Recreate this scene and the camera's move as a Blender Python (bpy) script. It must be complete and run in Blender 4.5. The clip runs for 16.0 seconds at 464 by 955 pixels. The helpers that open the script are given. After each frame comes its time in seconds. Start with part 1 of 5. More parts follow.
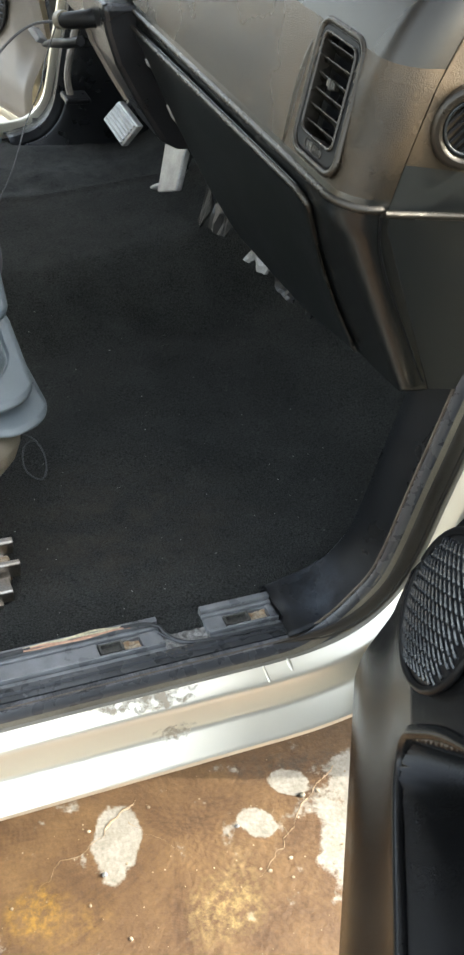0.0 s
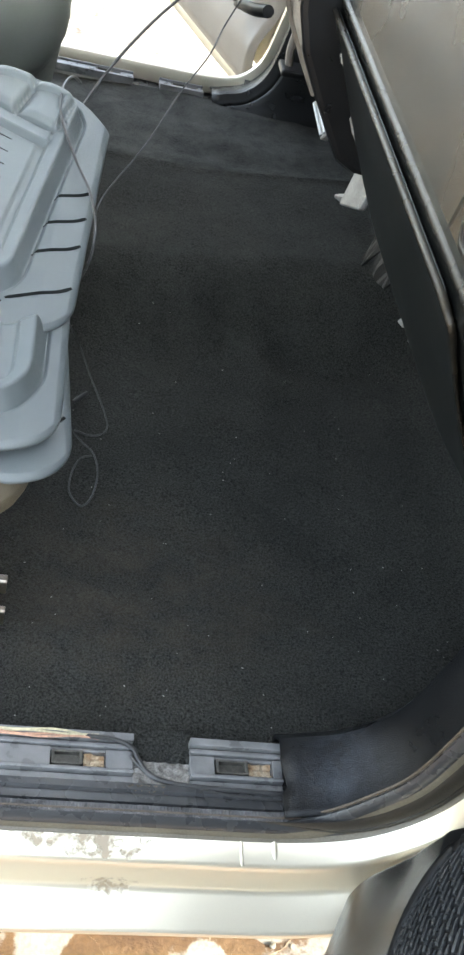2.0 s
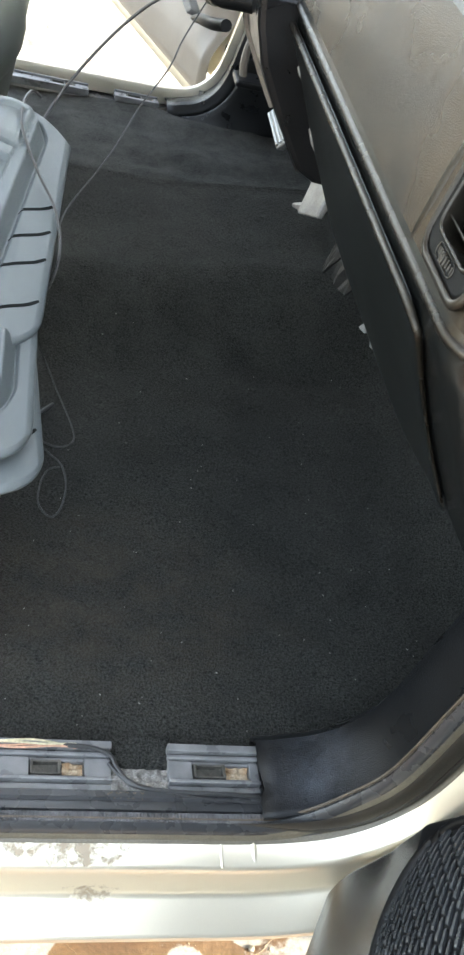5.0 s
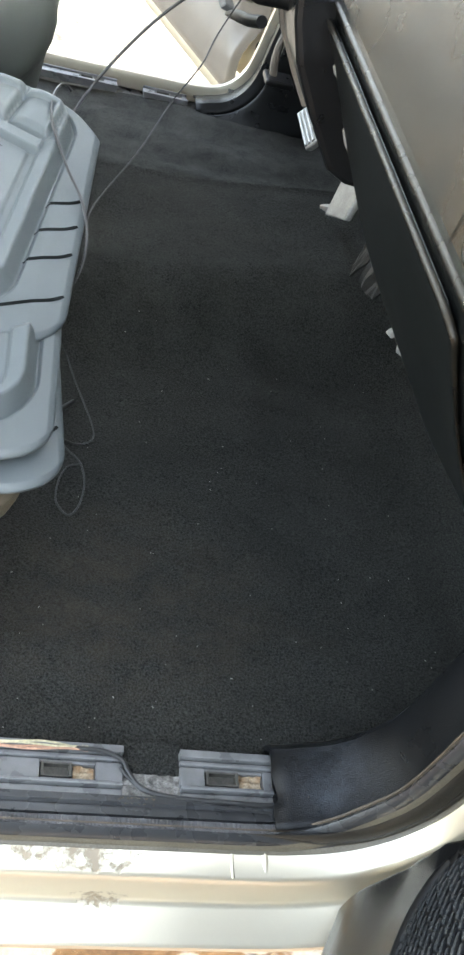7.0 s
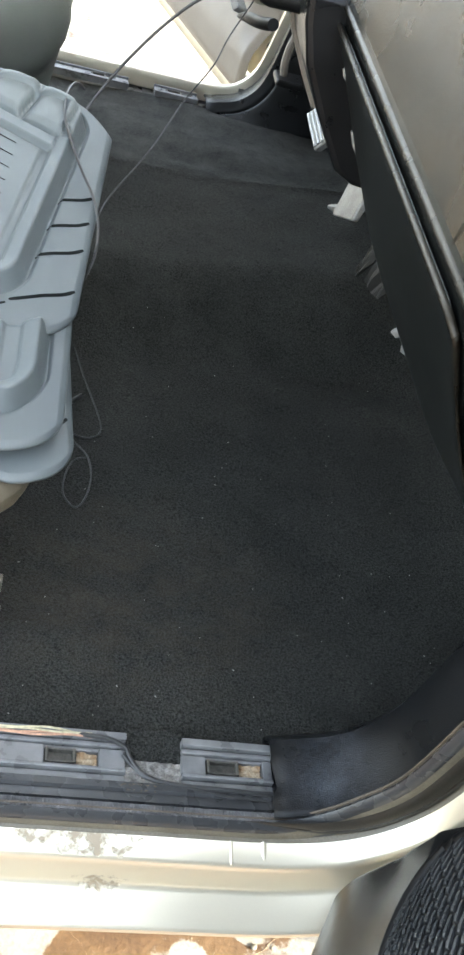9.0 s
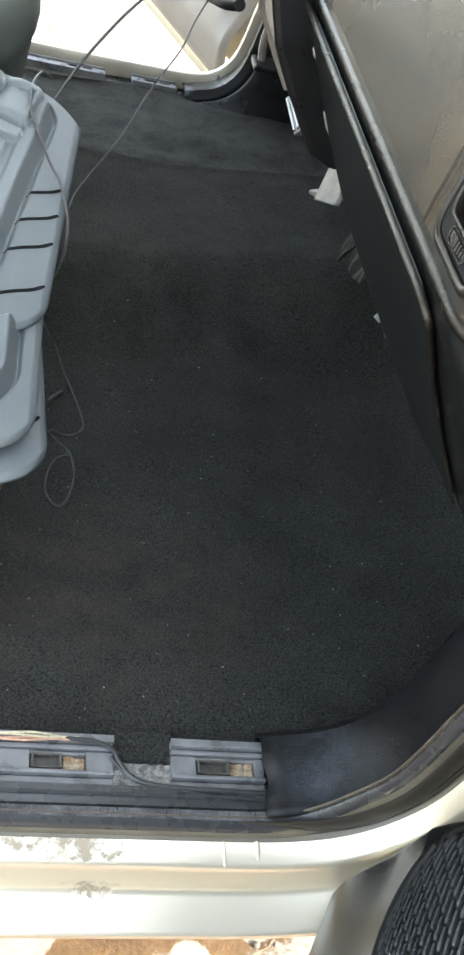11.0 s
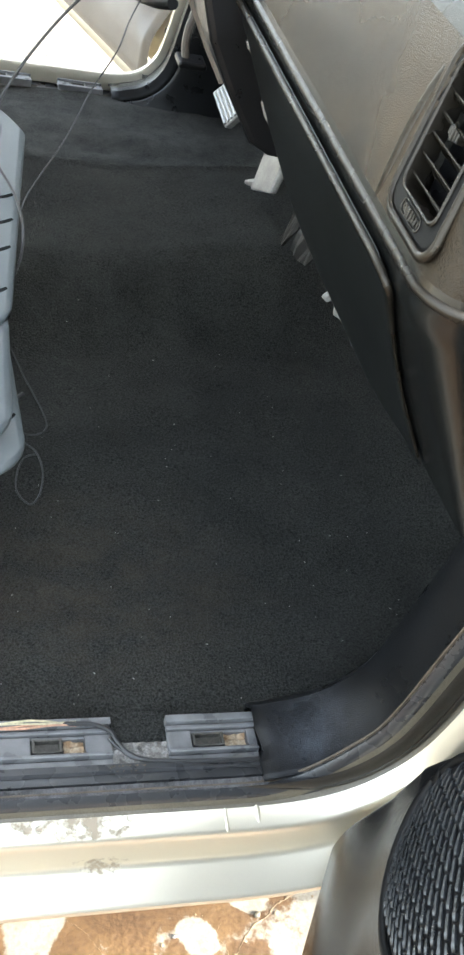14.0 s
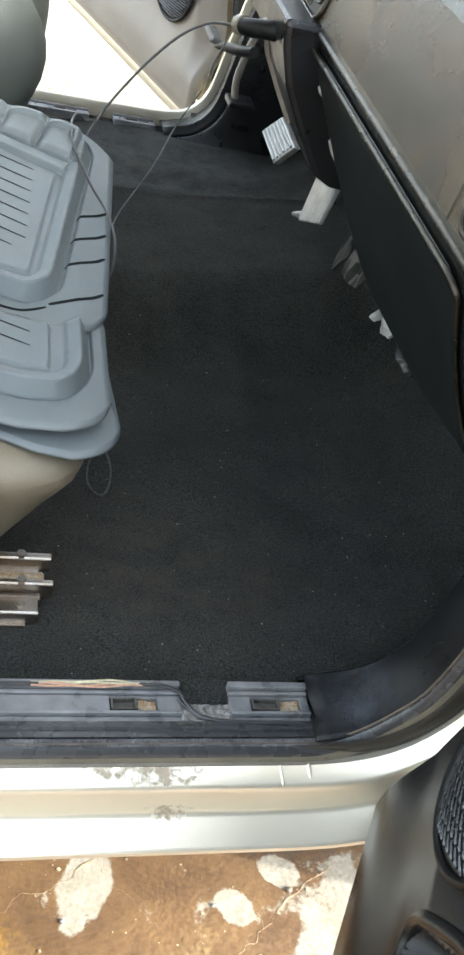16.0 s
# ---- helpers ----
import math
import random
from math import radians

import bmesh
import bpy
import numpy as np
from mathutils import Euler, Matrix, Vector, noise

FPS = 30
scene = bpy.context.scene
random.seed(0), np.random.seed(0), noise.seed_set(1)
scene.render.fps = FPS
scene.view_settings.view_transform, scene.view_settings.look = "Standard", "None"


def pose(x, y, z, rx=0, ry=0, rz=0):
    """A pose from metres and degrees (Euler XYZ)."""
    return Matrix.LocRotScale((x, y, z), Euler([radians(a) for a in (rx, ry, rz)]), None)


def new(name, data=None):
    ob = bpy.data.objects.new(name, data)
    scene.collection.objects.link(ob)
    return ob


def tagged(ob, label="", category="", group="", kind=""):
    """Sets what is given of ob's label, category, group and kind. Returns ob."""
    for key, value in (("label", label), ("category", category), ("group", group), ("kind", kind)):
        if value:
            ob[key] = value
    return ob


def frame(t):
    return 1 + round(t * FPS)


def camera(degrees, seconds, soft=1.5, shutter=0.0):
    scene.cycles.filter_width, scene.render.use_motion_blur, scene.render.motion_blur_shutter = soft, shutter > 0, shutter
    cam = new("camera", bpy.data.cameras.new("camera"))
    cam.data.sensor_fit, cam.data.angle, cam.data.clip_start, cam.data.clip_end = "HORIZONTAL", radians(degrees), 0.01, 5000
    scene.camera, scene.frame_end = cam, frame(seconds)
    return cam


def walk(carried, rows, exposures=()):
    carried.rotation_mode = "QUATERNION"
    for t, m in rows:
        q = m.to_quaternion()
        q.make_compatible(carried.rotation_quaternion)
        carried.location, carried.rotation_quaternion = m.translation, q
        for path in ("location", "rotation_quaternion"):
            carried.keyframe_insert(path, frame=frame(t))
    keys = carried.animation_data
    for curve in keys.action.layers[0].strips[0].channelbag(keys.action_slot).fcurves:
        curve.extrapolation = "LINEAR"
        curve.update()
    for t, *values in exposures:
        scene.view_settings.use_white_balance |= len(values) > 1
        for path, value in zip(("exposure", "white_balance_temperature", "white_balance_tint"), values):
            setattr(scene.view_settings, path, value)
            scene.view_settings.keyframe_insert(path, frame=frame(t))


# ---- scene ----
# The camera: held by hand outside the open passenger door, looking across the cabin floor.
cam = camera(25.66, 16.0, soft=2.8)
ROWS = [
    (0.0, -0.3259, -0.6957, 1.2548, 50.97, -5.48, -22.11),
    (0.5, -0.3039, -0.5931, 1.2545, 50.22, -12.38, -17.83),
    (1.0, -0.2203, -0.5151, 1.2109, 46.77, -14.07, -4.95),
    (1.5, -0.1925, -0.4724, 1.2091, 46.39, -13.24, -3.93),
    (2.0, -0.1787, -0.4708, 1.2082, 46.42, -13.60, -3.96),
    (2.5, -0.1754, -0.4696, 1.2053, 46.51, -13.34, -4.17),
    (3.0, -0.1740, -0.4704, 1.2012, 46.64, -13.81, -5.62),
    (3.5, -0.1839, -0.4742, 1.2078, 46.85, -13.45, -6.43),
    (4.0, -0.1893, -0.4836, 1.2151, 47.53, -13.66, -6.92),
    (6.5, -0.1900, -0.4665, 1.2057, 47.20, -14.72, -5.40),
    (7.0, -0.1932, -0.4657, 1.2038, 47.07, -14.81, -4.89),
    (7.5, -0.1945, -0.4682, 1.2063, 47.06, -14.95, -4.51),
    (8.0, -0.1949, -0.4745, 1.2051, 47.04, -15.28, -4.18),
    (8.5, -0.1976, -0.4797, 1.2118, 46.91, -15.42, -4.03),
    (11.0, -0.1765, -0.4658, 1.2040, 46.62, -13.87, -5.41),
    (11.5, -0.1622, -0.4550, 1.1920, 46.69, -13.24, -6.04),
    (12.0, -0.1747, -0.4776, 1.2026, 46.88, -11.82, -7.74),
    (12.5, -0.2164, -0.4937, 1.2030, 47.05, -12.21, -10.16),
    (13.0, -0.2153, -0.5036, 1.2058, 47.29, -11.99, -10.62),
    (13.5, -0.2039, -0.5051, 1.2101, 47.44, -12.09, -10.93),
    (14.0, -0.2056, -0.4963, 1.2098, 47.76, -12.49, -11.03),
    (14.5, -0.2086, -0.4938, 1.2100, 47.79, -12.45, -10.95),
    (15.0, -0.2167, -0.4947, 1.2118, 48.24, -12.77, -10.73),
    (15.5, -0.2464, -0.5256, 1.2216, 49.19, -12.98, -10.50),
    (16.0, -0.2908, -0.5912, 1.2363, 49.43, -13.77, -9.68),
]
EXPOSURES = [(t, e, 6530, 5) for t, e in ((0.0, 1.48), (0.8, 1.65), (1.5, 1.81), (2.3, 1.95), (4.0, 1.95), (11.0, 1.95), (12.5, 1.95), (15.0, 1.95), (15.7, 1.97), (16.0, 1.65))]
walk(cam, [(t, pose(x, y, z, rx, ry, rz)) for t, x, y, z, rx, ry, rz in ROWS], EXPOSURES)

# ---- light ----
SUN = Vector((0.805, -0.312, 0.5)).normalized()
world = bpy.data.worlds.new("sky")
scene.world = world
world.use_nodes = True
wn = world.node_tree
sky = wn.nodes.new("ShaderNodeTexSky")
sky.sky_type, sky.sun_disc = "NISHITA", False
sky.dust_density = 3.0
sky.sun_elevation = math.asin(SUN.z)
sky.sun_rotation = math.atan2(SUN.x, SUN.y)
haze = wn.nodes.new("ShaderNodeHueSaturation")
haze.inputs["Saturation"].default_value = 0.5
wn.links.new(sky.outputs[0], haze.inputs["Color"])
wn.links.new(haze.outputs[0], wn.nodes["Background"].inputs[0])
wn.nodes["Background"].inputs[1].default_value = 0.5
lamp = bpy.data.lights.new("sun", "SUN")
lamp.energy, lamp.angle, lamp.color = 3.2, radians(0.55), (1.0, 0.95, 0.86)
new("sun", lamp).matrix_world = SUN.to_track_quat("Z", "Y").to_matrix().to_4x4()

# ---- materials ----


def mat(name, col, rough=0.5, metal=0.0, col2=None, scale=30.0, spread=0.25, bump=0.0, bscale=400.0, rvar=0.1, spec=0.5, coat=0.0, detail=3.0, low=0.55, depth=0.002):
    """Two-scale procedural surface: broad patches of col/col2, fine grain in colour, gloss and relief."""
    m = bpy.data.materials.new(name)
    m.use_nodes = True
    nt = m.node_tree
    b = nt.nodes["Principled BSDF"]
    tc = nt.nodes.new("ShaderNodeTexCoord")
    def noise_node(s, detail=4.0):
        n = nt.nodes.new("ShaderNodeTexNoise")
        n.inputs["Scale"].default_value, n.inputs["Detail"].default_value = s, detail
        nt.links.new(tc.outputs["Object"], n.inputs["Vector"])
        return n
    big, fine = noise_node(scale), noise_node(bscale, detail)
    c2 = col2 if col2 else tuple(c * (1 - spread) for c in col)
    ramp = nt.nodes.new("ShaderNodeValToRGB")
    ramp.color_ramp.elements[0].position, ramp.color_ramp.elements[1].position = 0.35, 0.65
    ramp.color_ramp.elements[0].color, ramp.color_ramp.elements[1].color = (*c2, 1), (*col, 1)
    nt.links.new(big.outputs["Fac"], ramp.inputs["Fac"])
    mul = nt.nodes.new("ShaderNodeMixRGB")
    mul.blend_type = "MULTIPLY"
    mul.inputs[0].default_value = min(1.0, spread * 1.6)
    r2 = nt.nodes.new("ShaderNodeMapRange")
    r2.inputs["From Min"].default_value, r2.inputs["From Max"].default_value = 0.3, 0.7
    r2.inputs["To Min"].default_value, r2.inputs["To Max"].default_value = low, 1.8 - low
    nt.links.new(fine.outputs["Fac"], r2.inputs["Value"])
    nt.links.new(ramp.outputs[0], mul.inputs[1])
    nt.links.new(r2.outputs[0], mul.inputs[2])
    nt.links.new(mul.outputs[0], b.inputs["Base Color"])
    rr = nt.nodes.new("ShaderNodeMapRange")
    rr.inputs["To Min"].default_value, rr.inputs["To Max"].default_value = max(0.03, rough - rvar), min(1.0, rough + rvar)
    nt.links.new(big.outputs["Fac"], rr.inputs["Value"])
    nt.links.new(rr.outputs[0], b.inputs["Roughness"])
    b.inputs["Metallic"].default_value = metal
    b.inputs["Specular IOR Level"].default_value = spec
    b.inputs["Coat Weight"].default_value = coat
    b.inputs["Coat Roughness"].default_value = 0.15
    if bump:
        bp = nt.nodes.new("ShaderNodeBump")
        bp.inputs["Strength"].default_value, bp.inputs["Distance"].default_value = bump, depth
        nt.links.new(fine.outputs["Fac"], bp.inputs["Height"])
        nt.links.new(bp.outputs[0], b.inputs["Normal"])
    return m


CARPET = mat("carpet_black", (0.0445, 0.0456, 0.0416), 0.95, col2=(0.031, 0.032, 0.0296), scale=13, spread=0.55, bump=1.0, bscale=500, rvar=0.04, spec=0.1, detail=8.0, low=0.05, depth=0.005)
DASH = mat("dash_plastic", (0.0085, 0.0102, 0.0102), 0.31, scale=14, spread=0.2, bump=0.16, bscale=1500, rvar=0.05, spec=0.5, coat=0.15)
BEAD = mat("dash_bead", (0.0125, 0.0108, 0.0082), 0.27, scale=20, spread=0.25, bump=0.3, bscale=1300, rvar=0.1, spec=0.5, coat=0.12)
# tan puts the warm reflection on the black plastic into the base colour
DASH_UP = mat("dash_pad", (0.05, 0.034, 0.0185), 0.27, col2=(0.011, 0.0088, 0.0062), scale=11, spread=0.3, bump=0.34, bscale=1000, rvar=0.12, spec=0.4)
HOUSING = mat("vent_housing", (0.0135, 0.0108, 0.0078), 0.27, scale=12, spread=0.3, bump=0.2, bscale=1200, rvar=0.06, spec=0.45)
DASH_TOP = mat("dash_top", (0.0125, 0.0125, 0.012), 0.27, scale=8, spread=0.25, bump=0.15, bscale=1300, rvar=0.08, spec=0.5)
VENT_BLACK = mat("vent_black", (0.007, 0.007, 0.0072), 0.42, scale=30, spread=0.3, bump=0.1, bscale=900, spec=0.16)
GRILLE = mat("grille_plastic", (0.03, 0.032, 0.034), 0.23, scale=30, spread=0.3, spec=0.7)
CLIP = mat("clip_dusty", (0.1, 0.095, 0.08), 0.5, col2=(0.05, 0.048, 0.042), scale=200, spread=0.5, bump=0.3, bscale=900)
TRIM = mat("trim_black", (0.0082, 0.009, 0.0102), 0.29, scale=25, spread=0.3, bump=0.3, bscale=900, rvar=0.1, spec=0.5)
GREYTRIM = mat("trim_grey", (0.21, 0.213, 0.216), 0.3, col2=(0.13, 0.132, 0.135), scale=45, spread=0.22, bump=0.08, bscale=900, rvar=0.12, low=0.75)
RUBBER = mat("rubber_black", (0.046, 0.0475, 0.05), 0.28, scale=40, spread=0.16, bump=0.1, bscale=900, spec=0.6)
RUBBER_TAN = mat("rubber_dusty", (0.17, 0.15, 0.11), 0.45, scale=15, spread=0.3, bump=0.1, bscale=700)
SEAL_BROWN = mat("seal_brown", (0.034, 0.03, 0.024), 0.45, scale=18, spread=0.35, bump=0.1, bscale=700)
LIP = mat("seal_lip_tan", (0.115, 0.09, 0.064), 0.6, scale=40, spread=0.4, bump=0.2, bscale=700)
DOORBLACK = mat("door_trim_black", (0.0085, 0.0085, 0.0085), 0.25, scale=12, spread=0.25, bump=0.14, bscale=1100, rvar=0.06, spec=0.23)
DULL = mat("bracket_metal", (0.028, 0.028, 0.027), 0.4, metal=0.45, scale=60, spread=0.5, bump=0.2, bscale=500)
PAINT = mat("paint_champagne", (0.745, 0.685, 0.545), 0.34, metal=0.64, scale=8, spread=0.05, bump=0.0, bscale=1800, rvar=0.06, coat=0.35)
MATGREY = mat("mat_rubber_grey", (0.091, 0.107, 0.113), 0.46, scale=12, spread=0.12, bump=0.25, bscale=1600, rvar=0.08)
# near-black that stands in for the shade inside the mat grooves
GROOVE = mat("mat_groove_shade", (0.012, 0.0135, 0.014), 0.9, scale=30, spread=0.3, spec=0.04)
SEATB = mat("seat_vinyl_beige", (0.13, 0.113, 0.08), 0.5, scale=10, spread=0.15, bump=0.25, bscale=900)
SEATD = mat("seat_vinyl_grey", (0.1, 0.11, 0.1), 0.45, scale=10, spread=0.15, bump=0.25, bscale=900)
FABRIC = mat("seat_fabric_grey", (0.14, 0.15, 0.148), 0.9, scale=60, spread=0.35, bump=0.6, bscale=1400)
STEEL = mat("steel_rail", (0.4, 0.37, 0.33), 0.34, metal=1.0, col2=(0.26, 0.21, 0.16), scale=30, spread=0.25, bump=0.1, bscale=500, rvar=0.15)
ALU = mat("pedal_metal", (0.38, 0.375, 0.355), 0.4, metal=0.3, scale=40, spread=0.3, bump=0.1, bscale=600)
BLACK = mat("black_plastic", (0.011, 0.011, 0.0115), 0.3, scale=30, spread=0.3, bump=0.1, bscale=900, spec=0.35)
CABLE = mat("cable_sheath", (0.045, 0.045, 0.046), 0.38, scale=60, spread=0.3)
DOORTAN = mat("door_trim_tan", (0.24, 0.205, 0.17), 0.45, scale=8, spread=0.2, bump=0.2, bscale=900)
HEADLINER = mat("headliner", (0.5, 0.46, 0.38), 0.9, scale=20, spread=0.15, bump=0.2, bscale=800)
ORANGE = mat("wire_orange", (0.62, 0.36, 0.24), 0.45, scale=80, spread=0.3)
YELLOW = mat("wire_yellow", (0.66, 0.6, 0.4), 0.45, scale=80, spread=0.3)
DEBRIS = mat("grey_debris", (0.38, 0.37, 0.345), 0.9, col2=(0.15, 0.142, 0.13), scale=120, spread=0.5, bump=0.8, bscale=700)
FOAM = mat("tan_foam", (0.5, 0.41, 0.29), 0.9, col2=(0.3, 0.19, 0.1), scale=150, spread=0.4, bump=0.6, bscale=600)
LINT = mat("white_lint", (0.4, 0.39, 0.36), 0.9)
PEBBLE = mat("pebble", (0.4, 0.32, 0.22), 0.8, col2=(0.14, 0.1, 0.06), scale=8, spread=0.3)
DASH_BODY = mat("dash_body_gloss", (0.0088, 0.0096, 0.0092), 0.22, scale=14, spread=0.2, bump=0.14, bscale=1500, rvar=0.05, spec=0.48, coat=0.3)
for skin_of in (DASH_UP, DASH_TOP, BEAD, HOUSING, DASH_BODY):
    skin_of.node_tree.nodes["Principled BSDF"].inputs["Specular Tint"].default_value = (1.0, 0.9, 0.76, 1)
GLASS = bpy.data.materials.new("glass")
GLASS.use_nodes = True
GLASS.node_tree.nodes["Principled BSDF"].inputs["Transmission Weight"].default_value = 1.0
GLASS.node_tree.nodes["Principled BSDF"].inputs["Roughness"].default_value = 0.02



def worn(base, name, spots, stain, rough=0.8):
    """A copy of a painted surface with flaked and stained places: centre, half sizes."""
    m = base.copy()
    m.name = name
    nt = m.node_tree
    bs = nt.nodes["Principled BSDF"]
    tc = nt.nodes.new("ShaderNodeTexCoord")
    nz = nt.nodes.new("ShaderNodeTexNoise")
    nz.inputs["Scale"].default_value, nz.inputs["Detail"].default_value, nz.inputs["Roughness"].default_value = 110, 7, 0.65
    nt.links.new(tc.outputs["Object"], nz.inputs["Vector"])
    def mnode(op, x, y, clamp=False):
        n = nt.nodes.new("ShaderNodeMath")
        n.operation, n.use_clamp = op, clamp
        for k, v in enumerate((x, y)):
            if isinstance(v, (int, float)):
                n.inputs[k].default_value = v
            else:
                nt.links.new(v, n.inputs[k])
        return n.outputs[0]
    mask = None
    for place, size in spots:
        mp = nt.nodes.new("ShaderNodeMapping")
        mp.vector_type = "TEXTURE"
        mp.inputs["Location"].default_value, mp.inputs["Scale"].default_value = place, size
        nt.links.new(tc.outputs["Object"], mp.inputs["Vector"])
        ln = nt.nodes.new("ShaderNodeVectorMath")
        ln.operation = "LENGTH"
        nt.links.new(mp.outputs[0], ln.inputs[0])
        d = mnode("SUBTRACT", 1.0, ln.outputs["Value"])
        mask = d if mask is None else mnode("MAXIMUM", mask, d)
    fac = mnode("MULTIPLY", mnode("ADD", mnode("MINIMUM", mask, 0.35), mnode("MULTIPLY", mnode("SUBTRACT", nz.outputs["Fac"], 0.545), 3.2)), 2.2, True)
    col = nt.nodes.new("ShaderNodeMixRGB")
    old = bs.inputs["Base Color"].links[0].from_socket
    nt.links.new(fac, col.inputs[0])
    nt.links.new(old, col.inputs[1])
    col.inputs[2].default_value = (*stain, 1)
    nt.links.new(col.outputs[0], bs.inputs["Base Color"])
    inv = mnode("SUBTRACT", 1.0, fac)
    nt.links.new(mnode("MULTIPLY", inv, bs.inputs["Metallic"].default_value), bs.inputs["Metallic"])
    nt.links.new(mnode("MULTIPLY", inv, 0.5), bs.inputs["Coat Weight"])
    bp = nt.nodes.new("ShaderNodeBump")
    bp.inputs["Strength"].default_value, bp.inputs["Distance"].default_value, bp.invert = 0.6, 0.001, True
    nt.links.new(fac, bp.inputs["Height"])
    nt.links.new(bp.outputs[0], bs.inputs["Normal"])
    return m


RIBBED = RUBBER.copy()
RIBBED.name = "rubber_ribbed"
rn = RIBBED.node_tree
wave, rtc, rbump = rn.nodes.new("ShaderNodeTexWave"), rn.nodes.new("ShaderNodeTexCoord"), rn.nodes.new("ShaderNodeBump")
wave.inputs["Scale"].default_value, wave.inputs["Distortion"].default_value = 110.0, 0.4
rbump.inputs["Strength"].default_value, rbump.inputs["Distance"].default_value = 0.3, 0.001
rn.links.new(rtc.outputs["Object"], wave.inputs["Vector"])
rn.links.new(wave.outputs["Fac"], rbump.inputs["Height"])
rn.links.new(rbump.outputs[0], rn.nodes["Principled BSDF"].inputs["Normal"])


def dusty(base, spots):
    """Lay soft uneven patches on a material, dust as well as painted-in sheen: centre, half sizes, patch colour,
    amount.
    """
    nt = base.node_tree
    bs = nt.nodes["Principled BSDF"]
    tc = nt.nodes.new("ShaderNodeTexCoord")
    for k, (place, size, colour, amount) in enumerate(spots):
        mp = nt.nodes.new("ShaderNodeMapping")
        mp.vector_type = "TEXTURE"
        mp.inputs["Location"].default_value, mp.inputs["Scale"].default_value = place, size
        nt.links.new(tc.outputs["Object"], mp.inputs["Vector"])
        ln = nt.nodes.new("ShaderNodeVectorMath")
        ln.operation = "LENGTH"
        nt.links.new(mp.outputs[0], ln.inputs[0])
        near = nt.nodes.new("ShaderNodeMapRange")
        near.interpolation_type = "SMOOTHSTEP"
        near.inputs["From Min"].default_value, near.inputs["From Max"].default_value = 1.0, 0.2
        nt.links.new(ln.outputs["Value"], near.inputs["Value"])
        st = nt.nodes.new("ShaderNodeMapping")
        st.inputs["Scale"].default_value = (1.0, 1.25, 1.0)
        nt.links.new(tc.outputs["Object"], st.inputs["Vector"])
        nz = nt.nodes.new("ShaderNodeTexNoise")
        nz.inputs["Scale"].default_value, nz.inputs["Detail"].default_value, nz.inputs["Roughness"].default_value = 19 + 4 * k, 9, 0.75
        nt.links.new(st.outputs[0], nz.inputs["Vector"])
        nr = nt.nodes.new("ShaderNodeMapRange")
        nr.inputs["From Min"].default_value, nr.inputs["From Max"].default_value = 0.38, 0.68
        nr.inputs["To Max"].default_value = amount
        nt.links.new(nz.outputs["Fac"], nr.inputs["Value"])
        fac = nt.nodes.new("ShaderNodeMath")
        fac.operation = "MULTIPLY"
        nt.links.new(near.outputs[0], fac.inputs[0])
        nt.links.new(nr.outputs[0], fac.inputs[1])
        col = nt.nodes.new("ShaderNodeMixRGB")
        nt.links.new(fac.outputs[0], col.inputs[0])
        nt.links.new(bs.inputs["Base Color"].links[0].from_socket, col.inputs[1])
        col.inputs[2].default_value = (*colour, 1)
        nt.links.new(col.outputs[0], bs.inputs["Base Color"])


# far footwell: dust plus daylight put into the colour; brown dust; paler tunnel top
dusty(CARPET, [((0.0, 1.25, 0.45), (0.7, 0.5, 0.6), (0.105, 0.103, 0.094), 0.55), ((-0.05, 0.17, 0.43), (0.26, 0.2, 0.5), (0.105, 0.083, 0.058), 0.4), ((0.0, 0.66, 0.5), (0.4, 0.16, 0.5), (0.07, 0.074, 0.068), 0.42)])
# tan sheen and dark reflections of the pad, put into its colour
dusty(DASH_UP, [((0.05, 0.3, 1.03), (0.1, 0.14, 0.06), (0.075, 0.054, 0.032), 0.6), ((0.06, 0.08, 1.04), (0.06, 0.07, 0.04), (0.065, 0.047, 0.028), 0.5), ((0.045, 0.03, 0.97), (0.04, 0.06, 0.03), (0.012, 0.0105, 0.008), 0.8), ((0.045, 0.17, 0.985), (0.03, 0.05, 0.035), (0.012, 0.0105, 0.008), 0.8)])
dusty(GREYTRIM, [((-0.05, -0.02, 0.45), (0.5, 0.1, 0.1), (0.4, 0.39, 0.37), 0.14)])
# grey on the ribs: dust, with sky reflection put into the same colour
dusty(RIBBED, [((0.0, -0.067, 0.45), (0.7, 0.1, 0.1), (0.2, 0.2, 0.21), 0.8)])
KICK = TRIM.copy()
KICK.name = "kick_panel_scuff_sheen"
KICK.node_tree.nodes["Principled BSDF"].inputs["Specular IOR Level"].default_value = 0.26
# bluish patch: pale scuffs together with sky sheen put into the colour
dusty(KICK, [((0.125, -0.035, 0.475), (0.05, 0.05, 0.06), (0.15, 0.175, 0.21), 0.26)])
CARPET.node_tree.nodes["Principled BSDF"].inputs["Sheen Weight"].default_value = 0.03
SILL = worn(PAINT, "paint_worn_sill", [((-0.095, -0.085, 0.432), (0.055, 0.009, 0.03)), ((-0.07, -0.093, 0.43), (0.035, 0.006, 0.03)), ((-0.06, -0.1025, 0.391), (0.02, 0.01, 0.011)), ((-0.45, -0.12, 0.38), (0.06, 0.03, 0.01))], (0.34, 0.275, 0.19))

# ---- builders ----


